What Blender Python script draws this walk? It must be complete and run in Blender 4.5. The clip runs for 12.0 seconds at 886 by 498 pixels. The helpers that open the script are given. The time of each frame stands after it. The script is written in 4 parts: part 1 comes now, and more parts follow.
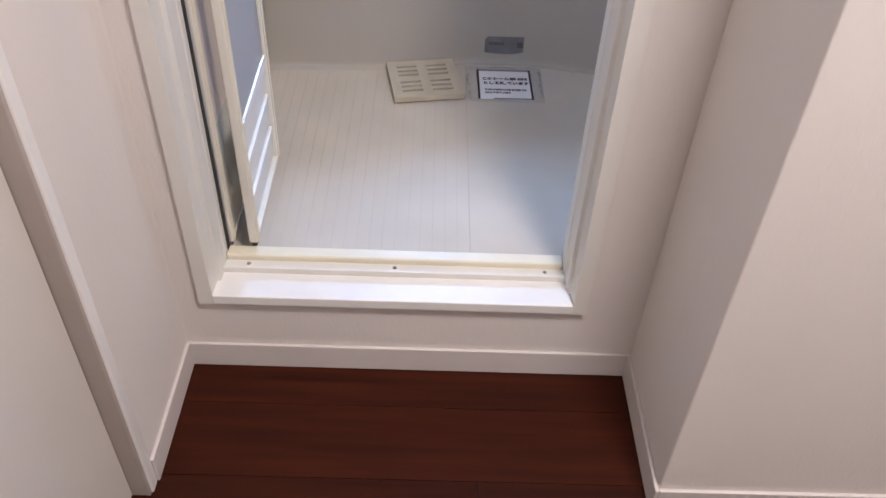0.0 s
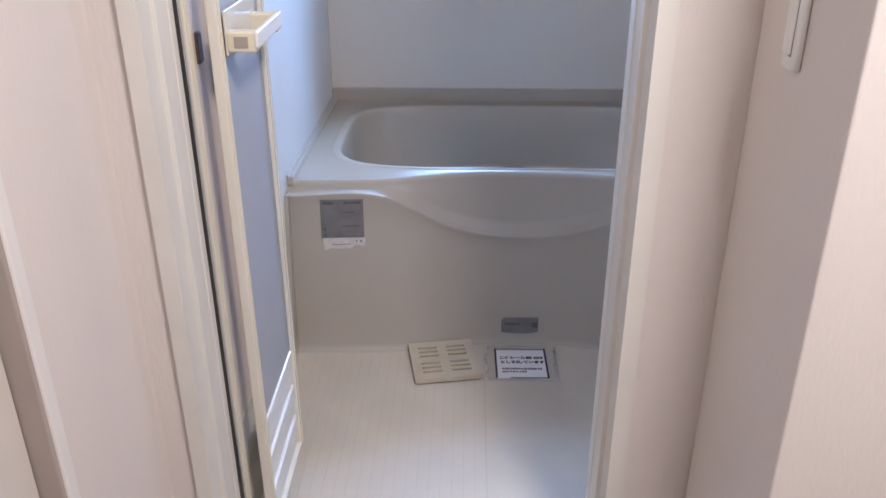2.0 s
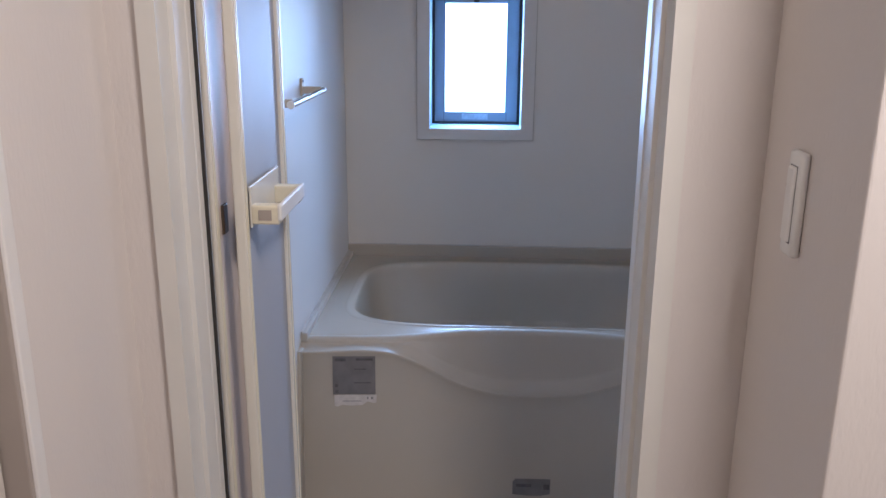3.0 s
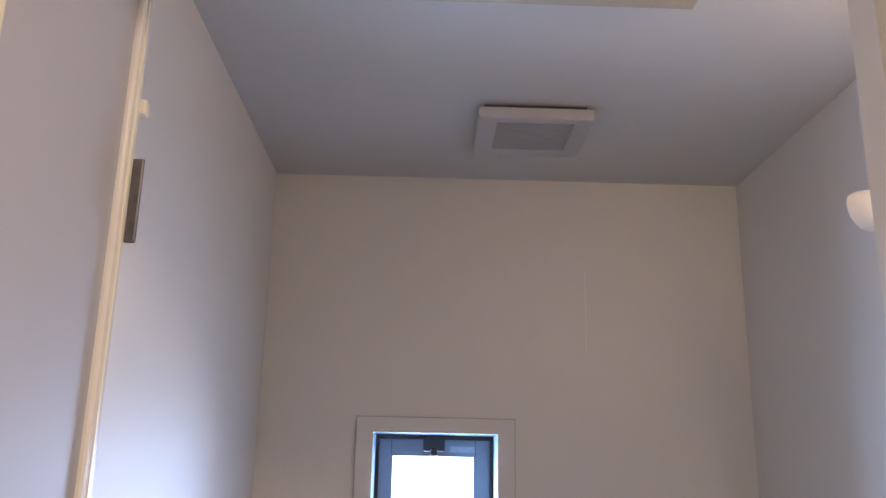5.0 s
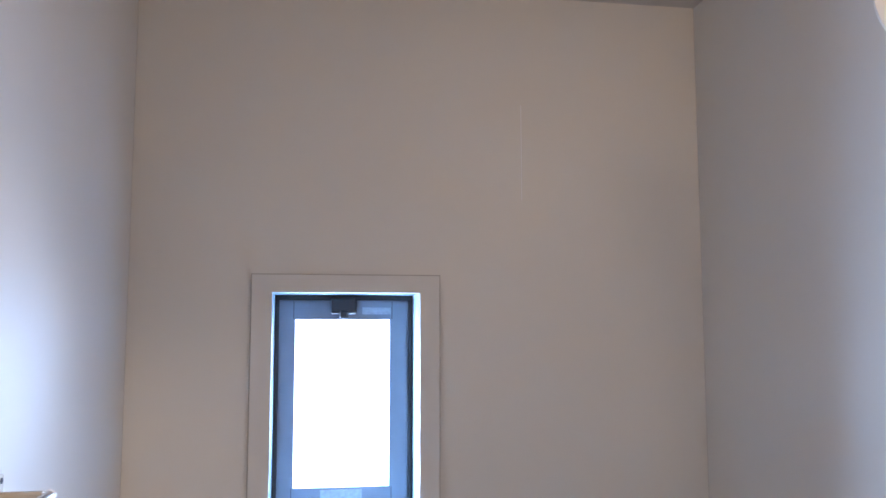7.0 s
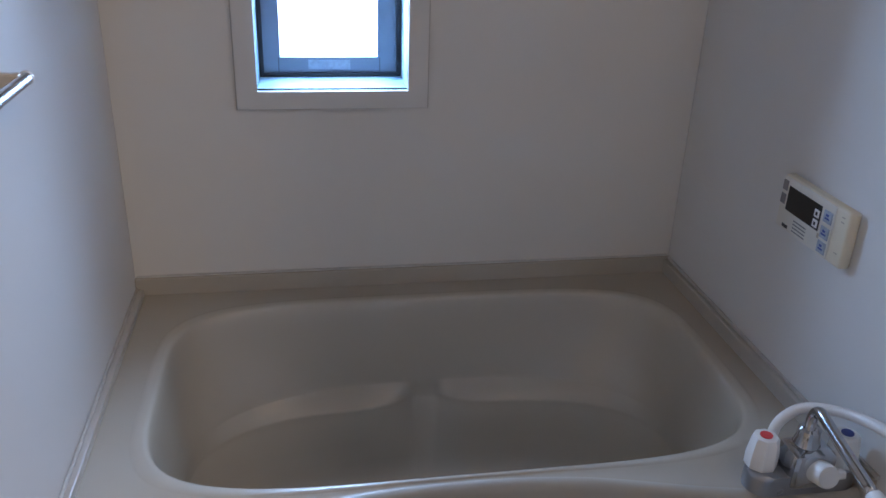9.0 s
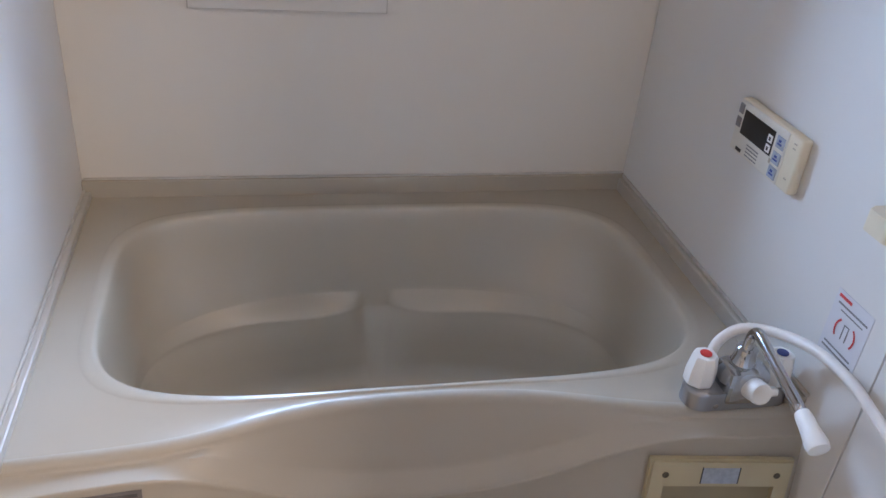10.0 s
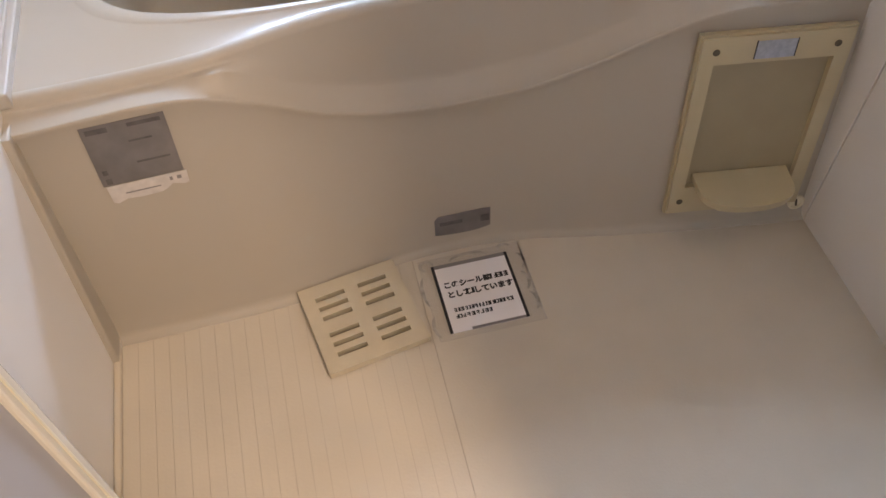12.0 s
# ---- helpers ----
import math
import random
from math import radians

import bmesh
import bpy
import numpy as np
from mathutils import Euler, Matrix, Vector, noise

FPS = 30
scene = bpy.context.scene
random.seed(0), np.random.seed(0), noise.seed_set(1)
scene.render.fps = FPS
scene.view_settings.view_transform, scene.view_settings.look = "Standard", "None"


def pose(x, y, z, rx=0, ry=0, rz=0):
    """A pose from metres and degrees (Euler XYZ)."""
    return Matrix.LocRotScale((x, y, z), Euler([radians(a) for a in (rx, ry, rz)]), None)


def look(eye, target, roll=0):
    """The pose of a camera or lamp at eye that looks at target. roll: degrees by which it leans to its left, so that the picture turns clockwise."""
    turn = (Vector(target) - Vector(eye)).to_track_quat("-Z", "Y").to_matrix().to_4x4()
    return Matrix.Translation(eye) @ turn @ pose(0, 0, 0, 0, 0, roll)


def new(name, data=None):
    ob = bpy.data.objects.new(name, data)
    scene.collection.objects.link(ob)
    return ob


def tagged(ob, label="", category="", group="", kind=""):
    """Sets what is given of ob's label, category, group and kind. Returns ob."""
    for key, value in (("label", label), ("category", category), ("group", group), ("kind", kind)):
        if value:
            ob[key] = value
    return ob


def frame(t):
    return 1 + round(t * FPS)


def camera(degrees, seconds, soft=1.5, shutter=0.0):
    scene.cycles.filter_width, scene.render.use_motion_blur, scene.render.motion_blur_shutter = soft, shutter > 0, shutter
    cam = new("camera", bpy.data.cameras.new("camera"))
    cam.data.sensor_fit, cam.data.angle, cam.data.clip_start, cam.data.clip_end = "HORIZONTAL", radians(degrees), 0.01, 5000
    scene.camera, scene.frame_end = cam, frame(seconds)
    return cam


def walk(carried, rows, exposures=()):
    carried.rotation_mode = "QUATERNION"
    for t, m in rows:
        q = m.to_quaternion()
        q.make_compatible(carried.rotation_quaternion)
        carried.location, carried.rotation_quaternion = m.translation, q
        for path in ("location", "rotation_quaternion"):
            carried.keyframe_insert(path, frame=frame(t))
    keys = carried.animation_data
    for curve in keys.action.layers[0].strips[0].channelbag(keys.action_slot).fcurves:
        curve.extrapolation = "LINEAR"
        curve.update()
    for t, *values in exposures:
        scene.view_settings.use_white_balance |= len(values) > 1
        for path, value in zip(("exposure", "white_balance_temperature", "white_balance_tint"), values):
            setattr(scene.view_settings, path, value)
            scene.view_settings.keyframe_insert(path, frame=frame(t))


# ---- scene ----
cam = camera(56.2, 12.0)
PATH = [
    (0, (0.421, -2.701, 1.281), (0.457, -1.222, -0.065), 2.7),
    (0.5, (0.445, -2.714, 1.31), (0.475, -1.16, 0.051), 1.5),
    (1, (0.443, -2.708, 1.339), (0.448, -1.065, 0.199), 0.7),
    (1.5, (0.444, -2.705, 1.374), (0.415, -0.98, 0.362), 0.0),
    (2, (0.455, -2.718, 1.398), (0.397, -0.915, 0.534), -0.1),
    (2.5, (0.452, -2.721, 1.422), (0.379, -0.856, 0.704), 0.1),
    (3, (0.454, -2.732, 1.445), (0.363, -0.81, 0.902), 0.4),
    (3.3, (0.443, -2.741, 1.464), (0.351, -0.779, 1.091), 0.8),
    (3.5, (0.45, -2.714, 1.481), (0.33, -0.73, 1.255), 0.9),
    (3.6, (0.444, -2.684, 1.483), (0.323, -0.693, 1.337), 0.2),
    (3.7, (0.432, -2.645, 1.5), (0.312, -0.651, 1.412), 0.3),
    (5.3, (0.389, -1.941, 1.442), (0.465, -0.028, 2.018), 1.4),
    (5.5, (0.383, -1.893, 1.444), (0.48, 0.016, 2.031), 1.5),
    (6, (0.355, -1.776, 1.472), (0.552, 0.131, 2.042), 0.7),
    (6.5, (0.342, -1.725, 1.452), (0.633, 0.205, 1.885), -0.0),
    (6.7, (0.349, -1.715, 1.445), (0.657, 0.231, 1.792), -0.2),
    (8.3, (0.356, -1.675, 1.528), (0.661, 0.248, 1.07), 0.8),
    (8.5, (0.364, -1.672, 1.508), (0.658, 0.23, 0.962), 0.9),
    (9, (0.365, -1.656, 1.496), (0.685, 0.134, 0.663), 2.0),
    (9.5, (0.371, -1.638, 1.504), (0.751, 0.051, 0.502), 4.0),
    (10, (0.369, -1.646, 1.507), (0.785, 0.018, 0.479), 5.5),
    (10.5, (0.369, -1.65, 1.509), (0.785, -0.004, 0.452), 6.0),
    (11, (0.377, -1.641, 1.473), (0.738, -0.12, 0.225), 4.5),
    (11.5, (0.378, -1.642, 1.414), (0.691, -0.29, -0.026), 2.0),
    (12, (0.371, -1.652, 1.359), (0.632, -0.476, -0.237), -1.2),
]
EXPOSURES = [(0.0, -0.26, 5900, 14), (0.5, -0.07, 5800, 14), (1.0, -0.05, 5750, 14), (1.5, -0.36, 5750, 14), (2.0, -0.38, 5850, 14), (2.5, -0.42, 5850, 13), (2.9, -0.85, 5950, 14), (3.5, -1.22, 6050, 14), (5.3, -0.60, 7600, 22), (6.5, -0.34, 7250, 19),
             (8.5, -1.2, 6800, 14), (9.0, -1.12, 6600, 14), (9.5, -0.60, 6900, 15), (10.5, -0.22, 7300, 15), (11.0, -0.05, 7400, 16), (11.4, -0.15, 7700, 17), (12.0, -0.22, 8700, 19)]
walk(cam, [(t, look(eye, target, roll)) for t, eye, target, roll in PATH], EXPOSURES)

# ---- world and lights ----
world = bpy.data.worlds.new("sky")
world.use_nodes = True
scene.world = world
sky = world.node_tree.nodes.new("ShaderNodeTexSky")
sky.sky_type, sky.sun_disc = "NISHITA", False
sky.sun_elevation, sky.sun_rotation = radians(40), radians(150)
world.node_tree.nodes["Background"].inputs["Strength"].default_value = 0.1
world.node_tree.links.new(sky.outputs["Color"], world.node_tree.nodes["Background"].inputs["Color"])


def area_lamp(name, place, target, width, height, watts, colour):
    data = bpy.data.lights.new(name, "AREA")
    data.shape, data.size, data.size_y, data.energy, data.color = "RECTANGLE", width, height, watts, colour
    ob = new(name, data)
    ob.matrix_world = look(place, target)
    return ob


# daylight in the frosted window; the washroom's ceiling light
area_lamp("window_daylight", (0.385, 0.31, 1.36), (0.835, -0.59, 0.94), 0.50, 0.72, 166.0, (0.37, 0.60, 1.0))
area_lamp("washroom_light", (0.98, -2.55, 2.36), (0.98, -2.55, 0.0), 0.30, 0.30, 54.0, (1.0, 0.885, 0.785))
LAMP_GLOW = 34.0


# ---- materials ----
def material(name, colour, rough=0.5, metal=0.0, spot=0.04, spot_size=6.0, bump=0.0, bump_size=200.0,
             coat=0.0, stretch=(1, 1, 1), vary=0.0, ramp=None):
    m = bpy.data.materials.new(name)
    m.use_nodes = True
    n, l = m.node_tree.nodes, m.node_tree.links
    b = n["Principled BSDF"]
    b.inputs["Metallic"].default_value = metal
    b.inputs["Coat Weight"].default_value = coat
    b.inputs["Coat Roughness"].default_value = 0.08
    tc = n.new("ShaderNodeTexCoord")
    mp = n.new("ShaderNodeMapping")
    mp.inputs["Scale"].default_value = stretch
    l.new(tc.outputs["Object"], mp.inputs["Vector"])
    big = n.new("ShaderNodeTexNoise")
    big.inputs["Scale"].default_value, big.inputs["Detail"].default_value = spot_size, 6
    l.new(mp.outputs[0], big.inputs["Vector"])
    cr = n.new("ShaderNodeValToRGB")
    lo = ramp[0] if ramp else [c * (1 - spot) for c in colour]
    hi = ramp[1] if ramp else [min(1, c * (1 + spot)) for c in colour]
    cr.color_ramp.elements[0].position, cr.color_ramp.elements[1].position = 0.3, 0.7
    cr.color_ramp.elements[0].color, cr.color_ramp.elements[1].color = (*lo, 1), (*hi, 1)
    l.new(big.outputs["Fac"], cr.inputs["Fac"])
    out = cr.outputs["Color"]
    if vary:
        oi = n.new("ShaderNodeObjectInfo")
        mr = n.new("ShaderNodeMapRange")
        mr.inputs["To Min"].default_value, mr.inputs["To Max"].default_value = 1 - vary, 1 + vary
        l.new(oi.outputs["Random"], mr.inputs["Value"])
        hs = n.new("ShaderNodeHueSaturation")
        l.new(mr.outputs[0], hs.inputs["Value"])
        l.new(out, hs.inputs["Color"])
        out = hs.outputs["Color"]
    l.new(out, b.inputs["Base Color"])
    rr = n.new("ShaderNodeMapRange")
    rr.inputs["To Min"].default_value, rr.inputs["To Max"].default_value = max(0.02, rough * (1 - 2 * spot)), min(1, rough * (1 + 2 * spot))
    l.new(big.outputs["Fac"], rr.inputs["Value"])
    l.new(rr.outputs[0], b.inputs["Roughness"])
    if bump:
        fine = n.new("ShaderNodeTexNoise")
        fine.inputs["Scale"].default_value, fine.inputs["Detail"].default_value = bump_size, 4
        l.new(mp.outputs[0], fine.inputs["Vector"])
        bp = n.new("ShaderNodeBump")
        bp.inputs["Strength"].default_value, bp.inputs["Distance"].default_value = bump, 0.002
        l.new(fine.outputs["Fac"], bp.inputs["Height"])
        l.new(bp.outputs[0], b.inputs["Normal"])
    return m


def glow(name, colour, strength):
    m = bpy.data.materials.new(name)
    m.use_nodes = True
    b = m.node_tree.nodes["Principled BSDF"]
    b.inputs["Base Color"].default_value = (0.9, 0.9, 0.88, 1)
    b.inputs["Emission Color"].default_value = (*colour, 1)
    b.inputs["Emission Strength"].default_value = strength
    return m


def glass(name, colour, rough, alpha_mix=0.0):
    m = material(name, colour, rough, spot=0.01, bump=0.05, bump_size=400)
    m.node_tree.nodes["Principled BSDF"].inputs["Transmission Weight"].default_value = 1 - alpha_mix
    m.node_tree.nodes["Principled BSDF"].inputs["IOR"].default_value = 1.3
    return m


M_PAPER = material("wallpaper", (0.73, 0.68, 0.64), 0.85, spot=0.03, spot_size=3, bump=0.35, bump_size=170, stretch=(1, 1, 0.35))
M_PANEL = material("bath_wall_panel", (0.70, 0.68, 0.65), 0.56, spot=0.025, spot_size=2, bump=0.03, bump_size=60)
M_PANELBACK = material("bath_back_panel", (0.70, 0.66, 0.60), 0.42, spot=0.015, spot_size=2, bump=0.03, bump_size=60)
for m in (M_PANEL, M_PANELBACK):
    m.node_tree.nodes["Principled BSDF"].inputs["Specular IOR Level"].default_value = 0.28
M_CEIL = material("bath_ceiling", (0.56, 0.55, 0.54), 0.6, spot=0.03, spot_size=2, bump=0.05, bump_size=150)
M_TUB = material("tub_acrylic", (0.44, 0.39, 0.32), 0.26, spot=0.006, spot_size=4, bump=0.01, bump_size=40)
M_BEAD = material("grey_seal", (0.50, 0.47, 0.43), 0.5, spot=0.12, spot_size=25)
M_STRIP = material("grey_edge_strip", (0.45, 0.41, 0.355), 0.35, spot=0.05, spot_size=12)
M_APRON = material("tub_apron_resin", (0.41, 0.37, 0.31), 0.48, spot=0.008, spot_size=5, bump=0.02, bump_size=90)
M_FLOOR = material("bath_floor_resin", (0.55, 0.495, 0.41), 0.55, spot=0.05, spot_size=7, bump=0.12, bump_size=220)
M_GROOVE = material("floor_groove", (0.46, 0.405, 0.33), 0.6, spot=0.1, spot_size=20)
M_FRAME = material("door_frame_resin", (0.72, 0.70, 0.65), 0.45, spot=0.03, spot_size=9, bump=0.04, bump_size=120)
M_CREAM = material("cream_resin", (0.73, 0.68, 0.53), 0.4, spot=0.05, spot_size=12, bump=0.05, bump_size=150)
M_STILE = material("door_stile_resin", (0.73, 0.70, 0.62), 0.14, spot=0.04, spot_size=12, stretch=(1, 1, 0.2))
M_WHITE = material("white_resin", (0.80, 0.79, 0.76), 0.4, spot=0.03, spot_size=10)
# pale reveal: blue of the skylight is painted into this colour
M_REVEAL = material("window_reveal_skylit", (0.28, 0.42, 0.50), 0.45, spot=0.03, spot_size=8)
M_WINTRIM = material("window_trim_resin", (0.66, 0.63, 0.585), 0.42, spot=0.03, spot_size=8)
M_SILL = material("white_sill", (0.80, 0.78, 0.75), 0.35, spot=0.03, spot_size=9)
M_BASE = material("baseboard_vinyl", (0.66, 0.61, 0.58), 0.5, spot=0.04, spot_size=8, bump=0.06, bump_size=150)
M_TRIM = material("grey_jamb_vinyl", (0.40, 0.35, 0.31), 0.55, spot=0.05, spot_size=8, bump=0.1, bump_size=120)
M_LEAF = material("sliding_door_film", (0.66, 0.62, 0.57), 0.5, spot=0.03, spot_size=4, bump=0.08, bump_size=90)
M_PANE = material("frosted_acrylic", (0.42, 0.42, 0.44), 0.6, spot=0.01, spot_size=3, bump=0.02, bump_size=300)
# second leaf's pane: warm washroom light put into the base colour
M_PANEWARM = material("frosted_acrylic_warm_light", (0.74, 0.62, 0.52), 0.5, spot=0.02, spot_size=3, bump=0.02, bump_size=300)
M_PANE.node_tree.nodes["Principled BSDF"].inputs["Transmission Weight"].default_value = 0.1
for m, level in ((M_TUB, 0.65), (M_APRON, 0.35), (M_FLOOR, 0.25)):
    m.node_tree.nodes["Principled BSDF"].inputs["Specular IOR Level"].default_value = level
M_DARK = material("dark_gap", (0.03, 0.027, 0.025), 0.7)
M_BLACK = material("black_rubber", (0.015, 0.016, 0.02), 0.5)
M_SASH = material("window_sash_aluminium", (0.20, 0.23, 0.28), 0.45, metal=0.1, spot=0.05, spot_size=15)
M_CHROME = material("chrome", (0.50, 0.51, 0.53), 0.10, metal=1.0, spot=0.03, spot_size=30)
M_TAPBASE = material("satin_chrome", (0.34, 0.35, 0.37), 0.28, metal=0.9, spot=0.04, spot_size=30)
M_STEEL = material("satin_steel", (0.62, 0.64, 0.68), 0.22, metal=1.0, spot=0.04, spot_size=30)
M_BEIGE = material("beige_bracket", (0.45, 0.38, 0.29), 0.45, spot=0.06, spot_size=30)
M_HOSE = material("hose_vinyl", (0.74, 0.70, 0.66), 0.4, spot=0.05, spot_size=40)
M_RED = material("red_mark", (0.62, 0.05, 0.05), 0.4)
M_NAVY = material("blue_mark", (0.03, 0.06, 0.25), 0.4)
M_REMOTE = material("remote_case_resin", (0.70, 0.62, 0.47), 0.42, spot=0.03, spot_size=20)
M_FACE = material("remote_face_resin", (0.66, 0.62, 0.54), 0.4, spot=0.03, spot_size=30)
M_SCREEN = material("remote_screen", (0.008, 0.007, 0.007), 0.3)
M_KEY = material("remote_key_blue", (0.33, 0.37, 0.44), 0.45, spot=0.15, spot_size=120)
M_INK = material("black_ink", (0.02, 0.02, 0.022), 0.6)
M_INKGREY = material("grey_ink", (0.22, 0.21, 0.21), 0.6)
M_SHEET = material("white_paper", (0.82, 0.80, 0.80), 0.55, spot=0.02)
M_TORN = material("torn_paper", (0.54, 0.51, 0.48), 0.7, spot=0.12, spot_size=60)
M_STICKER = material("sticker_film", (0.66, 0.65, 0.67), 0.5, spot=0.03)
M_FOIL = material("silver_label", (0.19, 0.18, 0.18), 0.38, metal=0.3, spot=0.14, spot_size=28)
M_FOILDARK = material("silver_label_marks", (0.10, 0.095, 0.095), 0.4, spot=0.3, spot_size=60)
M_FILM = material("clear_film", (0.8, 0.79, 0.76), 0.12, spot=0.01)
M_FILM.node_tree.nodes["Principled BSDF"].inputs["Alpha"].default_value = 0.06
M_FILMEDGE = material("film_glue_edge", (0.38, 0.35, 0.31), 0.35, spot=0.3, spot_size=60)
M_PULL = material("brown_pull_resin", (0.11, 0.075, 0.05), 0.5, spot=0.1, spot_size=30)
M_SLOT = material("drain_slot", (0.10, 0.085, 0.06), 0.8)
M_DRAIN = material("drain_cover_resin", (0.51, 0.45, 0.34), 0.45, spot=0.06, spot_size=20, bump=0.05)
M_FAN = material("fan_cover_resin", (0.44, 0.43, 0.43), 0.4, spot=0.03, spot_size=10)
M_FANDARK = material("fan_inside", (0.05, 0.045, 0.045), 0.7)
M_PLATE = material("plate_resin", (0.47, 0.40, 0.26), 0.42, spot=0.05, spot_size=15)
# plate resin darkened by a third for the shade inside the recess
M_NICHE = material("plate_resin_shaded", (0.31, 0.26, 0.17), 0.5, spot=0.05, spot_size=15)
M_GLASS = glass("frosted_window_glass", (0.95, 0.97, 1.0), 0.35)
M_LAMP = glow("lit_lamp_globe", (1.0, 0.77, 0.53), LAMP_GLOW)
M_WOOD = material("dark_wood_floor", (0.10, 0.03, 0.018), 0.55, spot_size=5, stretch=(0.5, 8, 8), vary=0.10, bump=0.06, bump_size=60,
                  ramp=((0.022, 0.0036, 0.0009), (0.050, 0.0088, 0.0021)))

M_WOOD.node_tree.nodes["Principled BSDF"].inputs["Specular IOR Level"].default_value = 0.15


# ---- mesh helpers ----
def put(name, bm, mat, smooth=False):
    me = bpy.data.meshes.new(name)
    bmesh.ops.recalc_face_normals(bm, faces=bm.faces)
    bm.to_mesh(me)
    bm.free()
    me.materials.append(mat)
    if smooth:
        me.polygons.foreach_set("use_smooth", [True] * len(me.polygons))
        if smooth != "all":
            me.set_sharp_from_angle(angle=radians(smooth if smooth is not True else 40))
    return new(name, me)


def part(name, bm, mat, parent, label="", smooth=False):
    ob = put(name, bm, mat, smooth)
    ob.parent = parent
    if label:
        ob["label"] = label
    return ob


def bars(name, items, mat, parent, m=None):
    for lo, hi in items:
        part(name, moved(box(lo, hi), m or Matrix()), mat, parent)


def thing(name, label, category, place=(0, 0, 0), group="", kind=""):
    ob = new(name)
    ob.empty_display_size = 0.05
    ob.location = place
    return tagged(ob, label, category, group, kind)


def box(lo, hi, bevel=0.0, bm=None, segments=2):
    own = bm is None
    bm = bm or bmesh.new()
    made = bmesh.ops.create_cube(bm, size=1)
    for v in made["verts"]:
        v.co = Vector([lo[i] + (v.co[i] + 0.5) * (hi[i] - lo[i]) for i in range(3)])
    if bevel:
        edges = list({e for v in made["verts"] for e in v.link_edges})
        bmesh.ops.bevel(bm, geom=edges, offset=bevel, segments=segments, profile=0.5, affect="EDGES")
    return bm


def boxes(items, bevel=0.0):
    bm = bmesh.new()
    for lo, hi in items:
        box(lo, hi, bevel, bm)
    return bm


def prism(outline, z0, z1, bm=None, bevel=0.0):
    """An outline in x and y, raised from z0 to z1."""
    bm = bm or bmesh.new()
    low = [bm.verts.new((x, y, z0)) for x, y in outline]
    high = [bm.verts.new((x, y, z1)) for x, y in outline]
    n = len(outline)
    faces = [bm.faces.new(low[::-1]), bm.faces.new(high)]
    for i in range(n):
        bm.faces.new((low[i], low[(i + 1) % n], high[(i + 1) % n], high[i]))
    if bevel:
        bmesh.ops.bevel(bm, geom=list(faces[1].edges), offset=bevel, segments=2, profile=0.5, affect="EDGES")
    return bm


def rounded(x0, x1, y0, y1, r, n=5):
    pts = []
    for cx, cy, a in ((x1 - r, y1 - r, 0), (x0 + r, y1 - r, 90), (x0 + r, y0 + r, 180), (x1 - r, y0 + r, 270)):
        for i in range(n + 1):
            t = radians(a + 90 * i / n)
            pts.append((cx + r * math.cos(t), cy + r * math.sin(t)))
    return pts


def lathe(profile, sides=32, m=None, bm=None):
    """A profile of (radius, z) turned about z."""
    bm = bm or bmesh.new()
    m = m or Matrix()
    rings = []
    for r, z in profile:
        if r < 1e-6:
            rings.append([bm.verts.new(m @ Vector((0, 0, z)))])
        else:
            rings.append([bm.verts.new(m @ Vector((r * math.cos(math.tau * i / sides), r * math.sin(math.tau * i / sides), z))) for i in range(sides)])
    for a, b in zip(rings, rings[1:]):
        for i in range(sides):
            k = (i + 1) % sides
            if len(a) == 1 and len(b) > 1:
                bm.faces.new((a[0], b[i], b[k]))
            elif len(b) == 1 and len(a) > 1:
                bm.faces.new((a[i], a[k], b[0]))
            elif len(a) > 1:
                bm.faces.new((a[i], a[k], b[k], b[i]))
    if len(rings[0]) > 1:
        bm.faces.new(rings[0][::-1])
    if len(rings[-1]) > 1:
        bm.faces.new(rings[-1])
    return bm


def smooth_path(points, steps=10):
    pts = [Vector(p) for p in points]
    ext = [pts[0] * 2 - pts[1], *pts, pts[-1] * 2 - pts[-2]]
    out = []
    for i in range(1, len(ext) - 2):
        p0, p1, p2, p3 = ext[i - 1:i + 3]
        for s in range(steps):
            t = s / steps
            out.append(0.5 * (2 * p1 + (p2 - p0) * t + (2 * p0 - 5 * p1 + 4 * p2 - p3) * t * t + (3 * p1 - p0 - 3 * p2 + p3) * t ** 3))
    return [*out, pts[-1]]


def tube(path, radius, sides=16, bm=None):
    """A round tube along a path; radius may be a list."""
    bm = bm or bmesh.new()
    path = [Vector(p) for p in path]
    radii = radius if isinstance(radius, list) else [radius] * len(path)
    rings, side = [], None
    for i, p in enumerate(path):
        d = (path[min(i + 1, len(path) - 1)] - path[max(i - 1, 0)]).normalized()
        if side is None:
            side = d.orthogonal().normalized()
        side = (side - d * side.dot(d)).normalized()
        up = d.cross(side)
        rings.append([bm.verts.new(p + radii[i] * (side * math.cos(math.tau * k / sides) + up * math.sin(math.tau * k / sides))) for k in range(sides)])
    for a, b in zip(rings, rings[1:]):
        for k in range(sides):
            q = (k + 1) % sides
            bm.faces.new((a[k], a[q], b[q], b[k]))
    bm.faces.new(rings[0][::-1])
    bm.faces.new(rings[-1])
    return bm


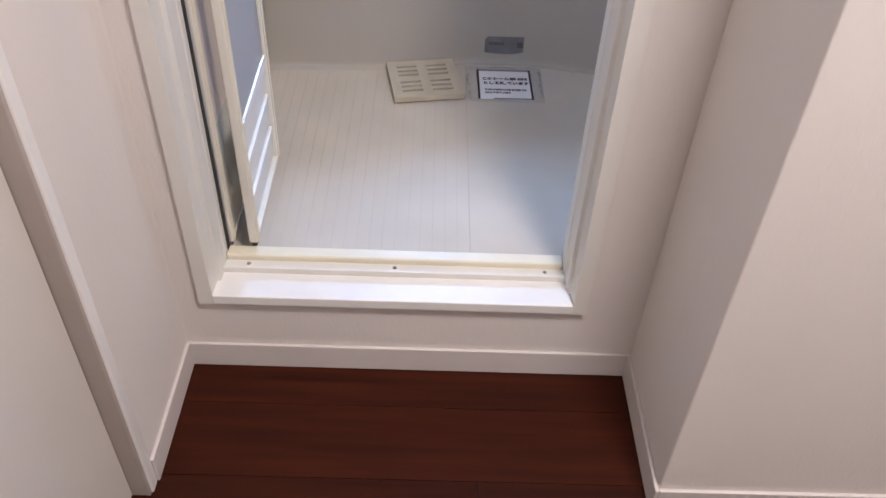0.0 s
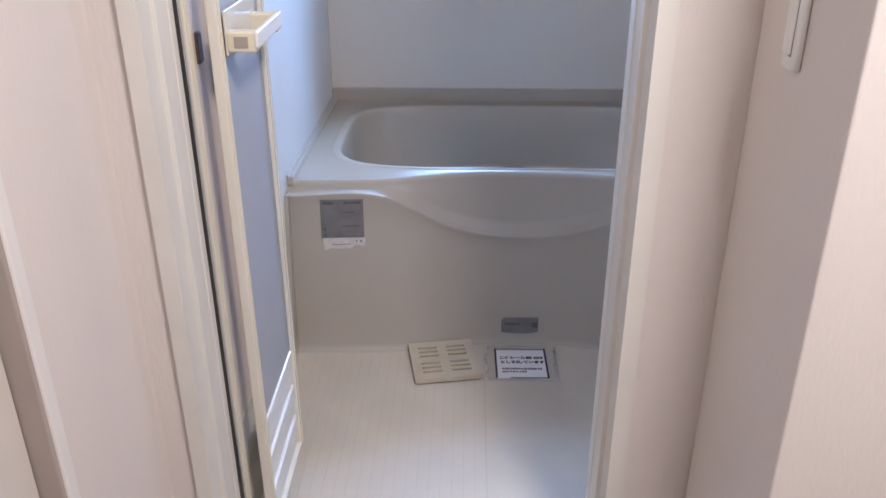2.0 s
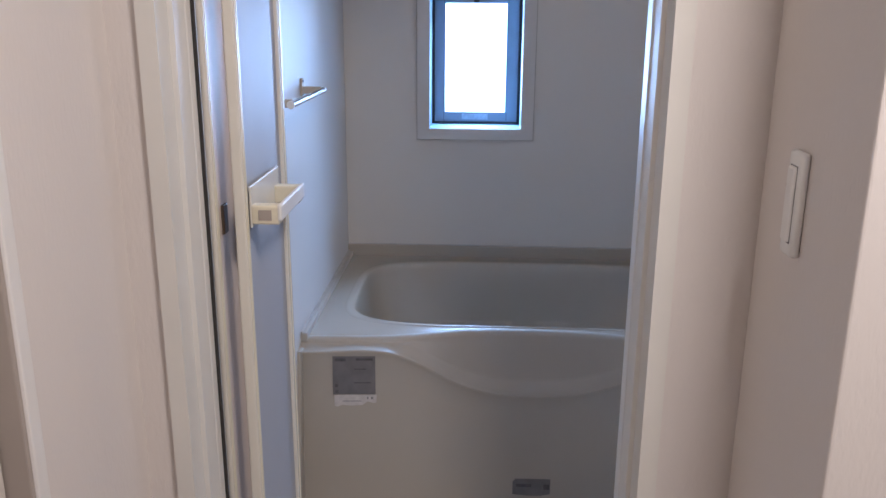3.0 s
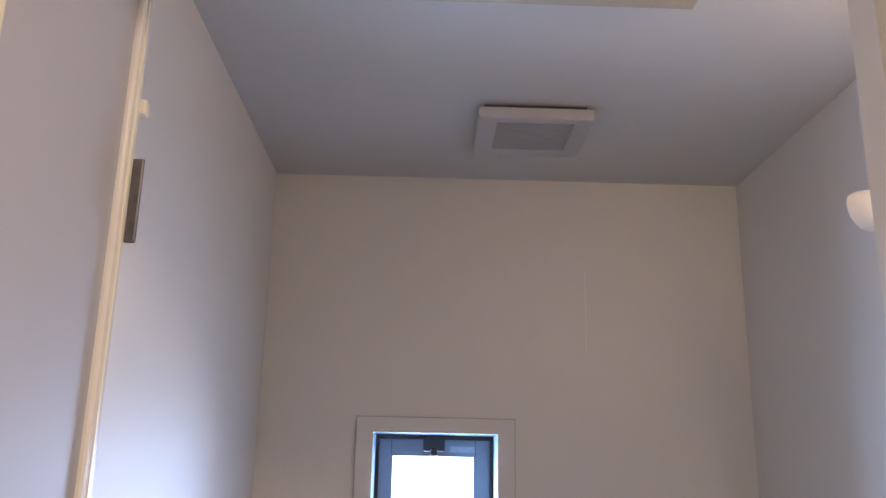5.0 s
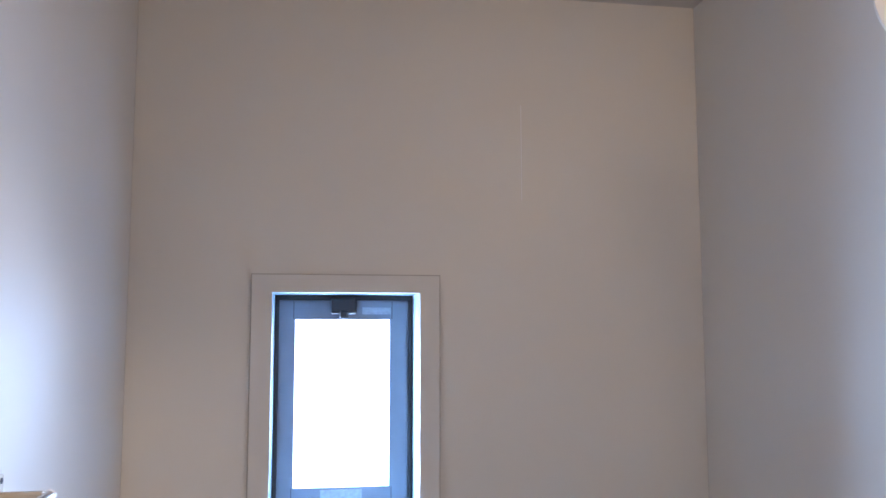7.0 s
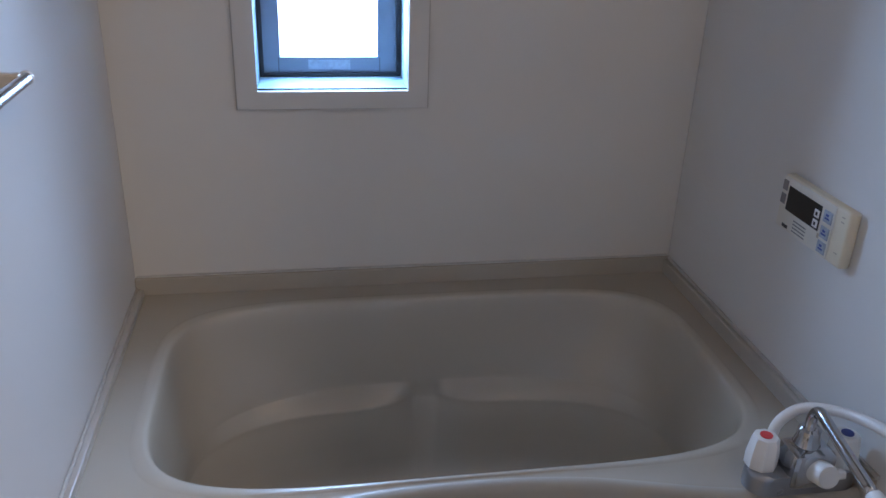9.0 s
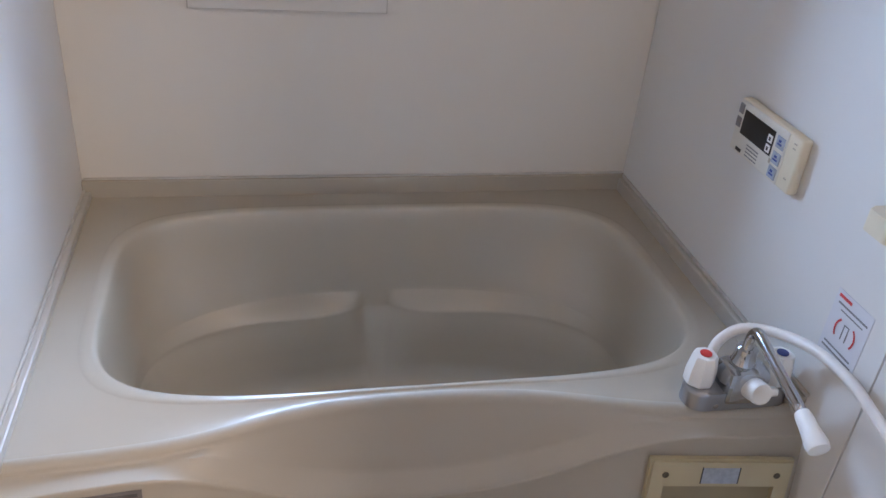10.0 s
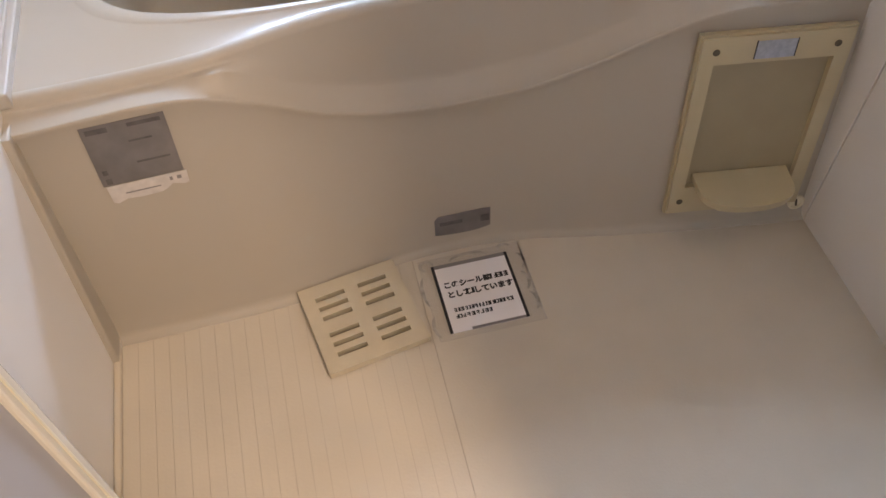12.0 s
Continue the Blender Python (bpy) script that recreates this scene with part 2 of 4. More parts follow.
def holed_plate(xs, ys, holes, z0, z1):
    """A plate of cells between the cuts xs and ys; holes names the cells (i, j) that are open."""
    bm = bmesh.new()
    vert = {}

    def at(i, j, z):
        if (i, j, z) not in vert:
            vert[i, j, z] = bm.verts.new((xs[i], ys[j], z))
        return vert[i, j, z]

    solid = {(i, j) for i in range(len(xs) - 1) for j in range(len(ys) - 1)} - set(holes)
    for i, j in solid:
        bm.faces.new([at(*c, z1) for c in ((i, j), (i + 1, j), (i + 1, j + 1), (i, j + 1))])
        bm.faces.new([at(*c, z0) for c in ((i, j + 1), (i + 1, j + 1), (i + 1, j), (i, j))])
        for (di, dj), (a, b) in (((-1, 0), ((i, j + 1), (i, j))), ((1, 0), ((i + 1, j), (i + 1, j + 1))),
                                 ((0, -1), ((i, j), (i + 1, j))), ((0, 1), ((i + 1, j + 1), (i, j + 1)))):
            if (i + di, j + dj) not in solid:
                bm.faces.new((at(*a, z0), at(*b, z0), at(*b, z1), at(*a, z1)))
    return bm


def moved(bm, m):
    bm.transform(m)
    return bm


def lerp(table, x):
    return float(np.interp(x, [a for a, _ in table], [b for _, b in table]))


def ease(table, x):
    """The table smoothed over a few centimetres."""
    return sum(lerp(table, x + d) for d in (-0.06, -0.03, 0, 0.03, 0.06)) / 5


# ---- sizes ----
BX, CEIL = 1.2, 2.185            # bath: width, ceiling height
FLOOR = 0.200                    # bath floor
WALL, INNER = -1.645, -1.556     # the door wall's two faces
RIM = 0.650                      # top of the tub
AL, AR = -0.037, 0.820           # alcove side walls
CORNER = -1.940                  # where the alcove ends, right
CORNER_L = -1.930               # and left
WX0, WX1, WZ0, WZ1 = 0.278, 0.576, 1.087, 1.536
DX0, DX1, DTOP = 0.008, 0.714, 2.06

# ---- setting: bath shell ----
def structure(name, bm, mat, label, category, smooth=False):
    return tagged(put(name, bm, mat, smooth), label, category, kind="structure")


def wall_with_panels(name, label, pieces, backing, mat=None, bevel=0.0012):
    base = structure(name, backing, M_BEAD, label, "wall")
    for lo, hi in pieces:
        part("panel", box(lo, hi, bevel, segments=1), mat or M_PANEL, base)
    return base


wall_with_panels("wall_back", "off-white glossy bathroom wall panels around the small window",
                 [((0.0, 0.0, RIM - 0.05), (WX0, 0.012, CEIL)), ((WX1, 0.0, RIM - 0.05), (BX, 0.012, CEIL)),
                  ((WX0, 0.0, RIM - 0.05), (WX1, 0.012, WZ0)), ((WX0, 0.0, WZ1), (WX1, 0.012, CEIL))],
                 boxes([((-0.1, 0.012, 0.0), (WX0 - 0.004, 0.20, 2.3)), ((WX1 + 0.004, 0.012, 0.0), (BX + 0.1, 0.20, 2.3)),
                        ((WX0 - 0.004, 0.012, 0.0), (WX1 + 0.004, 0.20, WZ0 - 0.004)), ((WX0 - 0.004, 0.012, WZ1 + 0.004), (WX1 + 0.004, 0.20, 2.3))]), M_PANELBACK, 0.0)
wall_with_panels("wall_left", "off-white glossy bathroom wall panel beside the tub",
                 [((-0.012, INNER, FLOOR - 0.02), (0.0, 0.0, CEIL))], box((-0.1, INNER, 0.0), (-0.012, 0.012, 2.3)))
wall_with_panels("wall_right", "off-white glossy bathroom wall panels with a vertical joint",
                 [((BX, -0.8875, FLOOR - 0.02), (BX + 0.012, 0.0, CEIL)), ((BX, INNER, FLOOR - 0.02), (BX + 0.012, -0.8895, CEIL))],
                 box((BX + 0.012, INNER, 0.0), (BX + 0.1, 0.012, 2.3)))
structure("ceiling", box((-0.1, INNER, CEIL), (BX + 0.1, 0.012, CEIL + 0.05)), M_CEIL, "pale grey-white bathroom ceiling panel", "ceiling")

# ---- setting: washroom shell ----
structure("wall_door", boxes([((AL - 0.1, WALL, 0.0), (DX0, INNER, 2.4)), ((DX1, WALL, 0.0), (BX + 0.1, INNER, 2.4)),
                              ((DX0, WALL, DTOP), (DX1, INNER, 2.4)), ((DX0, WALL, 0.0), (DX1, INNER, 0.176))]),
          M_PAPER, "off-white textured wallpaper wall around the bathroom door", "wall")
structure("wall_alcove_left", box((AL - 0.1, CORNER_L + 0.004, 0.0), (AL, WALL, 2.4)), M_PAPER, "off-white textured wallpaper wall of the alcove", "wall")
structure("wall_alcove_right", box((AR, CORNER, 0.0), (AR + 1.5, WALL, 2.4), 0.003), M_PAPER, "off-white textured wallpaper wall with an outside corner", "wall")
structure("wall_washroom_left", box((AL - 0.16, -4.4, 0.0), (AL - 0.075, CORNER_L - 0.02, 2.4)), M_PAPER, "off-white wallpaper wall", "wall")
structure("wall_washroom_right", box((AR + 1.5, -4.4, 0.0), (AR + 1.6, WALL, 2.4)), M_PAPER, "off-white wallpaper wall", "wall")
structure("wall_washroom_rear", box((AL - 0.16, -4.5, 0.0), (AR + 1.6, -4.4, 2.4)), M_PAPER, "off-white wallpaper wall", "wall")
structure("ceiling_washroom", box((AL - 0.16, -4.5, 2.4), (AR + 1.6, INNER, 2.45)), M_PAPER, "off-white papered washroom ceiling", "ceiling")
structure("trim_jamb", box((AL - 0.036, CORNER_L - 0.012, 0.0), (AL - 0.001, CORNER_L + 0.004, 2.4), 0.002), M_TRIM, "grey-beige vinyl edge strip at the wall end", "trim")
structure("trim_bead", box((AL - 0.006, CORNER_L - 0.006, 0.0), (AL + 0.003, CORNER_L + 0.018, 2.4), 0.003), M_SILL, "pale vinyl corner bead", "trim")
leaf = tagged(put("door_washroom", box((AL - 0.070, -2.85, 0.008), (AL - 0.030, CORNER_L - 0.014, 2.05), 0.002), M_LEAF),
              "pale beige sliding door leaf in the washroom wall", "door", kind="structure")


def baseboard(label, runs):
    for lo, hi in runs:
        structure("baseboard", box(lo, hi, 0.002), M_BASE, label, "baseboard")


baseboard("pale vinyl baseboard along the wallpaper wall", [
    ((AL, WALL - 0.007, 0.0), (AR, WALL, 0.062)),
    ((AL, CORNER_L + 0.018, 0.0), (AL + 0.007, WALL - 0.007, 0.062)),
    ((AR - 0.007, CORNER - 0.007, 0.0), (AR, WALL - 0.007, 0.062)),
    ((AR, CORNER - 0.007, 0.0), (AR + 1.5, CORNER, 0.062))])

# ---- bath floor ----
floor = structure("floor_bath", box((-0.0, INNER - 0.02, 0.10), (BX, -0.72, FLOOR - 0.0009)), M_GROOVE, "cream resin bathroom floor with fine grooves on one side", "floor")
edges = [0.012 + 0.0245 * i for i in range(21)]
for a, b in zip(edges, edges[1:]):
    part("floor_strip", box((a + 0.0004, INNER - 0.02, FLOOR - 0.004), (b - 0.0004, -0.72, FLOOR)), M_FLOOR, floor)
part("floor_slab", box((edges[-1] + 0.0008, INNER - 0.02, FLOOR - 0.004), (BX, -0.72, FLOOR), 0.0005, segments=1), M_FLOOR, floor)
part("floor_edge", box((0.0, INNER - 0.02, FLOOR - 0.004), (edges[0] - 0.0008, -0.72, FLOOR + 0.010), 0.004), M_FLOOR, floor)

# ---- bathtub ----
BASE = [(0.0, -0.850), (0.28, -0.838), (0.36, -0.825), (0.46, -0.797), (0.56, -0.788), (0.68, -0.789), (0.80, -0.815), (0.95, -0.842), (1.2, -0.876)]
TOP = [(0.0, -0.809), (0.2, -0.797), (0.29, -0.783), (0.38, -0.745), (0.46, -0.730), (0.60, -0.724), (0.72, -0.730), (0.82, -0.748), (0.92, -0.780), (1.05, -0.800), (1.2, -0.815)]
EDGE = [(0.0, -0.777), (0.2, -0.764), (0.29, -0.748), (0.38, -0.712), (0.46, -0.699), (0.60, -0.694), (0.72, -0.700), (0.82, -0.716), (0.92, -0.748), (1.05, -0.772), (1.2, -0.786)]
RIDGE = [(0.0, 0.624), (0.12, 0.630), (0.21, 0.632), (0.28, 0.613), (0.35, 0.555), (0.43, 0.510), (0.55, 0.490), (0.66, 0.490), (0.76, 0.512), (0.84, 0.552), (0.93, 0.606), (1.0, 0.624), (1.2, 0.624)]


def apron_y(x, z):
    return ease(BASE, x) + (ease(TOP, x) - ease(BASE, x)) * (z - FLOOR) / (0.6 - FLOOR)


def tub_apron():
    bm = bmesh.new()
    cols = []
    for i in range(97):
        x = BX * i / 96
        e, g = ease(EDGE, x), ease(RIDGE, x)
        yg = apron_y(x, g)
        rows = [(e + 0.018, RIM - 0.0005), (e + 0.017, RIM), (e + 0.009, RIM - 0.0018), (e + 0.0035, RIM - 0.0055), (e + 0.0006, RIM - 0.011), (e, RIM - 0.015)]
        top = RIM - 0.015
        h = min(0.028, max(0.003, top - g - 0.002))     # height of the hollow step
        ym = e + (yg - e) * (0.42 if h > 0.02 else 0.42 * h / 0.02)
        for u in (0.2, 0.4, 0.6, 0.8, 0.93, 1.0):
            rows.append((e + (ym - e) * u, top + (g + h - top) * u))
        for u in (0.08, 0.16, 0.28, 0.4, 0.52, 0.64, 0.76, 0.88, 0.96, 1.0):
            rows.append((ym + (yg - 0.004 - ym) * u, g + h * (1 - u) ** 1.5))
        rows += [(yg - 0.0052, g - 0.0012), (yg - 0.0056, g - 0.004), (yg - 0.005, g - 0.009), (yg - 0.002, g - 0.020)]
        for s in (0.15, 0.3, 0.45, 0.6, 0.75, 0.9):
            z = g - 0.020 + (FLOOR + 0.020 - g) * s
            rows.append((apron_y(x, z), z))
        b = apron_y(x, FLOOR)
        rows += [(b, FLOOR + 0.018), (b - 0.002, FLOOR + 0.010), (b - 0.007, FLOOR + 0.004), (b - 0.016, FLOOR + 0.0008), (b - 0.016, FLOOR - 0.002)]
        cols.append([bm.verts.new((x, y, z)) for y, z in rows])
    for a, b in zip(cols, cols[1:]):
        for p in range(len(a) - 1):
            bm.faces.new((a[p], b[p], b[p + 1], a[p + 1]))
    return bm


def basin_point(th, inset, z):
    """The basin's outline: nearly square at the rim, rounder further down."""
    n = lerp([(0.24, 2.1), (0.43, 2.35), (0.47, 2.55), (0.54, 3.6), (0.61, 4.6)], z)
    a, b = 0.5115 - inset, 0.287 - inset
    c, s = math.cos(th), math.sin(th)
    r = (abs(c / a) ** n + abs(s / b) ** n) ** (-1 / n)
    return Vector((0.6065 + r * c, -0.378 + r * s))


def ledge(th):
    """Width of the two crescent ledges along the back."""
    deg = math.degrees(th) % 360
    t = (deg - 9) / 75 if deg < 90 else (171 - deg) / 75
    return 0.042 * math.sin(math.pi * t ** 1.5) ** 0.75 if 0 < t < 1 else 0.0


def swell(th):
    deg = math.degrees(th) % 360
    return 0.040 * math.sin(math.pi * (deg - 9) / 162) ** 0.45 if 9 < deg < 171 else 0.0


def lip(th):
    """The raised lip is narrow along the front."""
    return 0.35 + 0.65 * min(1.0, max(0.0, (math.sin(th) + 0.95) / 0.5))


def tub_basin():
    bm = bmesh.new()
    c = Vector((0.6065, -0.378))
    ths = sorted([math.tau * i / 176 for i in range(176)] + [math.atan2(y - c.y, x - c.x) % math.tau for x, y in ((0, -0.006), (BX, -0.006), (0, -0.747), (BX, -0.756))])
    rings = []

    def outer(th):
        d = Vector((math.cos(th), math.sin(th)))
        k = min((BX - c.x) / d.x if d.x > 0 else 9, -c.x / d.x if d.x < 0 else 9, (-0.006 - c.y) / d.y if d.y > 0 else 9)
        if d.y < 0:
            y = -0.75
            for _ in range(6):
                kk = (y - c.y) / d.y
                y = ease(EDGE, min(BX, max(0, c.x + kk * d.x))) + 0.017
            k = min(k, (y - c.y) / d.y)
        return c + d * k

    rings.append([(*outer(t), RIM) for t in ths])
    for inset, z in ((-0.028, RIM), (-0.025, RIM + 0.0012), (-0.021, RIM + 0.0026), (-0.016, RIM + 0.0030), (-0.008, RIM + 0.0030), (-0.004, RIM + 0.0024), (-0.001, RIM + 0.0008)):
        rings.append([(*basin_point(t, inset * lip(t), z), z) for t in ths])
    for inset, z in ((0.002, RIM - 0.005), (0.006, RIM - 0.02), (0.010, 0.605), (0.014, 0.57), (0.019, 0.53), (0.024, 0.495), (0.027, 0.470)):
        rings.append([(*basin_point(t, inset, z), z) for t in ths])
    for f, inset, z in ((0.0, 0.0282, 0.4618), (0.03, 0.0283, 0.4606), (0.08, 0.0285, 0.459), (0.5, 0.0292, 0.446), (0.93, 0.030, 0.432), (0.98, 0.0302, 0.429), (1.0, 0.0306, 0.425), (1.0, 0.0312, 0.418), (0.98, 0.036, 0.41), (0.9, 0.046, 0.35), (0.65, 0.060, 0.30), (0.3, 0.088, 0.262), (0.0, 0.125, 0.248), (0.0, 0.2, 0.245)):
        mix = min(1.0, max(0.0, (0.418 - z) / 0.15))
        rings.append([(*basin_point(t, inset + f * (ledge(t) * (1 - mix) + swell(t) * mix), z), z) for t in ths])
    vs = [[bm.verts.new(p) for p in ring] for ring in rings]
    n = len(ths)
    for a, b in zip(vs, vs[1:]):
        for i in range(n):
            k = (i + 1) % n
            bm.faces.new((a[i], a[k], b[k], b[i]))
    bm.faces.new(vs[-1])
    return bm


tub = thing("bathtub", "off-white acrylic bathtub with a curved apron, set between the walls", "bathtub", (0.6, -0.4, FLOOR))
INV = Matrix.Translation((-0.6, 0.4, -FLOOR))
part("basin", moved(tub_basin(), INV), M_TUB, tub, smooth="all")
part("apron", moved(tub_apron(), INV), M_APRON, tub, "cream apron with a wavy moulded ridge", smooth="all")
for lo, hi in (((0.0, -0.012, RIM - 0.01), (BX, 0.0, 0.688)), ((0.0, -0.778, RIM - 0.01), (0.017, -0.012, 0.664)), ((BX - 0.015, -0.787, RIM - 0.01), (BX, -0.012, 0.680))):
    part("upstand", moved(box(lo, hi, 0.003), INV), M_TUB if hi[1] == 0.0 else M_STRIP, tub)
for lo, hi in (((0.004, -0.0065, 0.6845), (BX - 0.004, -0.0005, 0.6915)), ((0.0005, -0.78, 0.661), (0.006, -0.007, 0.668)), ((BX - 0.006, -0.79, 0.681), (BX - 0.0005, -0.007, 0.688))):
    part("seal", moved(box(lo, hi, 0.0015), INV), M_BEAD, tub, "grey sealant line")
part("side_trim", moved(prism([(-0.900, FLOOR + 0.002), (-0.80, FLOOR + 0.002), (-0.79, 0.63), (-0.822, 0.63)], 0.0, 0.010, bevel=0.003), INV @ Matrix(((0, 0, 1, 0), (1, 0, 0, 0), (0, 1, 0, 0), (0, 0, 0, 1)))), M_APRON, tub)

# ---- bathroom window ----
window = thing("window_1", "small frosted bathroom window in a pale reveal, bright with daylight", "window", ((WX0 + WX1) / 2, 0.06, WZ0), kind="structure")
WI = Matrix.Translation((-(WX0 + WX1) / 2, -0.06, -WZ0))
T = 0.040


def frame_boxes(x0, x1, z0, z1, w, y0, y1, wz=None):
    wz = wz or w
    return [((x0, y0, z0), (x0 + w, y1, z1)), ((x1 - w, y0, z0), (x1, y1, z1)), ((x0 + w, y0, z0), (x1 - w, y1, z0 + wz)), ((x0 + w, y0, z1 - wz), (x1 - w, y1, z1))]


UP = Matrix(((1, 0, 0, 0), (0, 0, 1, 0), (0, 1, 0, 0), (0, 0, 0, 1)))   # plate in x and y to x and z


def window_ring(x0, x1, z0, z1, left, right, low, high, y0, y1):
    return moved(holed_plate([x0, x0 + left, x1 - right, x1], [z0, z0 + low, z1 - high, z1], [(1, 1)], y0, y1), WI @ UP)


part("window_frame", window_ring(WX0 - T, WX1 + T, WZ0 - 0.036, WZ1 + 0.034, T, T, 0.035, 0.035, -0.012, 0.0), M_WINTRIM, window, "flat trim round the opening")
part("reveal", window_ring(WX0 - 0.004, WX1 + 0.004, WZ0 - 0.004, WZ1 + 0.004, 0.004, 0.004, 0.004, 0.004, -0.003, 0.160), M_REVEAL, window, "reveal lining with the sky's blue put into its colour")
part("gasket", window_ring(WX0 + 0.001, WX1 - 0.001, WZ0 + 0.001, WZ1 - 0.001, 0.009, 0.009, 0.008, 0.011, 0.110, 0.150), M_BLACK, window)
sash = part("sash", window_ring(WX0 + 0.010, WX1 - 0.010, WZ0 + 0.009, WZ1 - 0.012, 0.034, 0.040, 0.031, 0.041, 0.117, 0.146), M_SASH, window, "blue-grey aluminium sash")
for x in (WX0 + 0.040, WX1 - 0.046):
    for lo, hi in ((WZ0 + 0.010, WZ0 + 0.039), (WZ1 - 0.052, WZ1 - 0.014)):
        part("joint", moved(box((x, 0.1164, lo), (x + 0.0012, 0.1172, hi)), WI), M_BLACK, sash)
pane = part("pane", moved(box((WX0 + 0.042, 0.130, WZ0 + 0.038), (WX1 - 0.048, 0.135, WZ1 - 0.050)), WI), M_GLASS, window, "frosted glass pane")
pane.visible_shadow = False
part("latch", moved(boxes([((0.398, 0.088, 1.494), (0.452, 0.117, 1.528)), ((0.416, 0.080, 1.484), (0.434, 0.100, 1.502)), ((0.406, 0.092, 1.526), (0.444, 0.112, 1.532))], 0.004), WI), M_BLACK, window, "black window operator")
part("sticker", moved(box((0.466, 0.1158, 1.494), (0.528, 0.117, 1.509)), WI), M_KEY, window)
part("sticker", moved(box((0.380, 0.1158, 1.102), (0.468, 0.117, 1.122)), WI), M_KEY, window)

# thin grey ring added as the shadow line round the trim
part("trim_shade_line", window_ring(WX0 - T - 0.003, WX1 + T + 0.003, WZ0 - 0.039, WZ1 + 0.037, 0.004, 0.004, 0.004, 0.004, -0.004, 0.0), M_STRIP, window, "grey line round the trim, standing in for its edge shadow")
# thin pale upright strip on the back panel
tagged(put("wall_pale_line", box((0.7945, -0.0012, 1.735), (0.7965, 0.0, 1.942), 0.0005), M_SHEET), "thin pale vertical line on the bathroom wall panel", "scuff")

# ---- ventilation fan ----
fan = thing("ventilation_fan", "square pale ceiling ventilation fan cover with a slatted grille", "fan", (0.613, -0.375, CEIL))
FI = Matrix.Translation((-0.613, 0.375, -CEIL))
fx0, fx1, fy0, fy1 = 0.494, 0.732, -0.466, -0.256
part("mount", moved(box((fx0 + 0.012, fy0 + 0.012, CEIL - 0.010), (fx1 - 0.012, fy1 - 0.012, CEIL)), FI), M_FANDARK, fan)
gx0, gx1, gy0, gy1 = 0.533, 0.695, -0.446, -0.298
plate = holed_plate([fx0, gx0, gx1, fx1], [fy0, gy0, gy1, fy1], [(1, 1)], CEIL - 0.034, CEIL - 0.010)
bmesh.ops.bevel(plate, geom=[e for e in plate.edges if all(abs(v.co.z - (CEIL - 0.034)) < 1e-5 for v in e.verts) and (all(abs(v.co.x - fx0) < 1e-5 for v in e.verts) or all(abs(v.co.x - fx1) < 1e-5 for v in e.verts) or all(abs(v.co.y - fy0) < 1e-5 for v in e.verts) or all(abs(v.co.y - fy1) < 1e-5 for v in e.verts))], offset=0.009, segments=3, profile=0.5, affect="EDGES")
part("cover", moved(plate, FI), M_FAN, fan, smooth=35)
part("duct", moved(box((gx0 - 0.002, gy0 - 0.002, CEIL - 0.012), (gx1 + 0.002, gy1 + 0.002, CEIL - 0.0105)), FI), M_FANDARK, fan)
for i in range(15):
    y = gy0 + (gy1 - gy0) * (i + 0.5) / 15
    part("slat", moved(box((gx0, -0.0015, -0.004), (gx1, 0.0015, 0.003)), FI @ Matrix.Translation((0, y, CEIL - 0.029))), M_FAN, fan)

# ---- ceiling inspection hatch ----
hatch = thing("ceiling_hatch", "square pale ceiling inspection hatch in a beige frame", "hatch", (0.583, -1.092, CEIL))
part("hatch_frame", holed_plate([-0.225, -0.200, 0.200, 0.225], [-0.225, -0.200, 0.200, 0.225], [(1, 1)], -0.016, 0.0), M_BEIGE, hatch, "beige hatch frame")
part("hatch_cover", box((-0.197, -0.197, -0.011), (0.197, 0.197, 0.0), 0.002), M_CEIL, hatch)

# ---- wall lamp ----
lamp = thing("wall_lamp", "upright white wall lamp, lit, high on the bathroom wall", "lamp", (BX, -1.20, 2.02))
LM = pose(0, 0, 0, 0, 0, 90) @ Matrix.Diagonal((0.6, 1, 1.15, 1)) @ pose(0, 0, 0, -90, 0, 0)
part("base", lathe([(0.105, 0.0), (0.105, 0.018), (0.098, 0.026), (0.0, 0.026)], 40, LM), M_WHITE, lamp, smooth=True)
part("globe", lathe([(0.096, 0.0262), (0.097, 0.04), (0.088, 0.065), (0.064, 0.085), (0.03, 0.094), (0.0, 0.096)], 40, LM), M_LAMP, lamp, "glowing milk-white globe", smooth="all")

# ---- shower head ----
shower = thing("hand_shower", "white hand shower resting in its upper wall hook", "shower", (1.160, -0.790, 1.866))
SM = look((0, 0, 0), (-0.45, 0.85, -0.20)) @ pose(0, 0, 0, 180, 0, 0)
part("head", lathe([(0.0, -0.030), (0.018, -0.028), (0.030, -0.016), (0.035, 0.0), (0.036, 0.010), (0.032, 0.014), (0.0, 0.015)], 32, pose(-0.030, 0.060, 0.020) @ SM), M_WHITE, shower, smooth=40)
part("handle", tube(smooth_path([(-0.024, 0.045, 0.022), (-0.010, 0.0, 0.010), (0.002, -0.07, -0.040), (0.004, -0.14, -0.10)], 6), 0.0125, 18), M_WHITE, shower, smooth="all")
part("hook", boxes([((0.018, -0.085, -0.055), (0.045, -0.045, -0.010)), ((0.010, -0.080, -0.050), (0.020, -0.050, -0.020))], 0.004), M_BEIGE, shower, "beige wall hook")

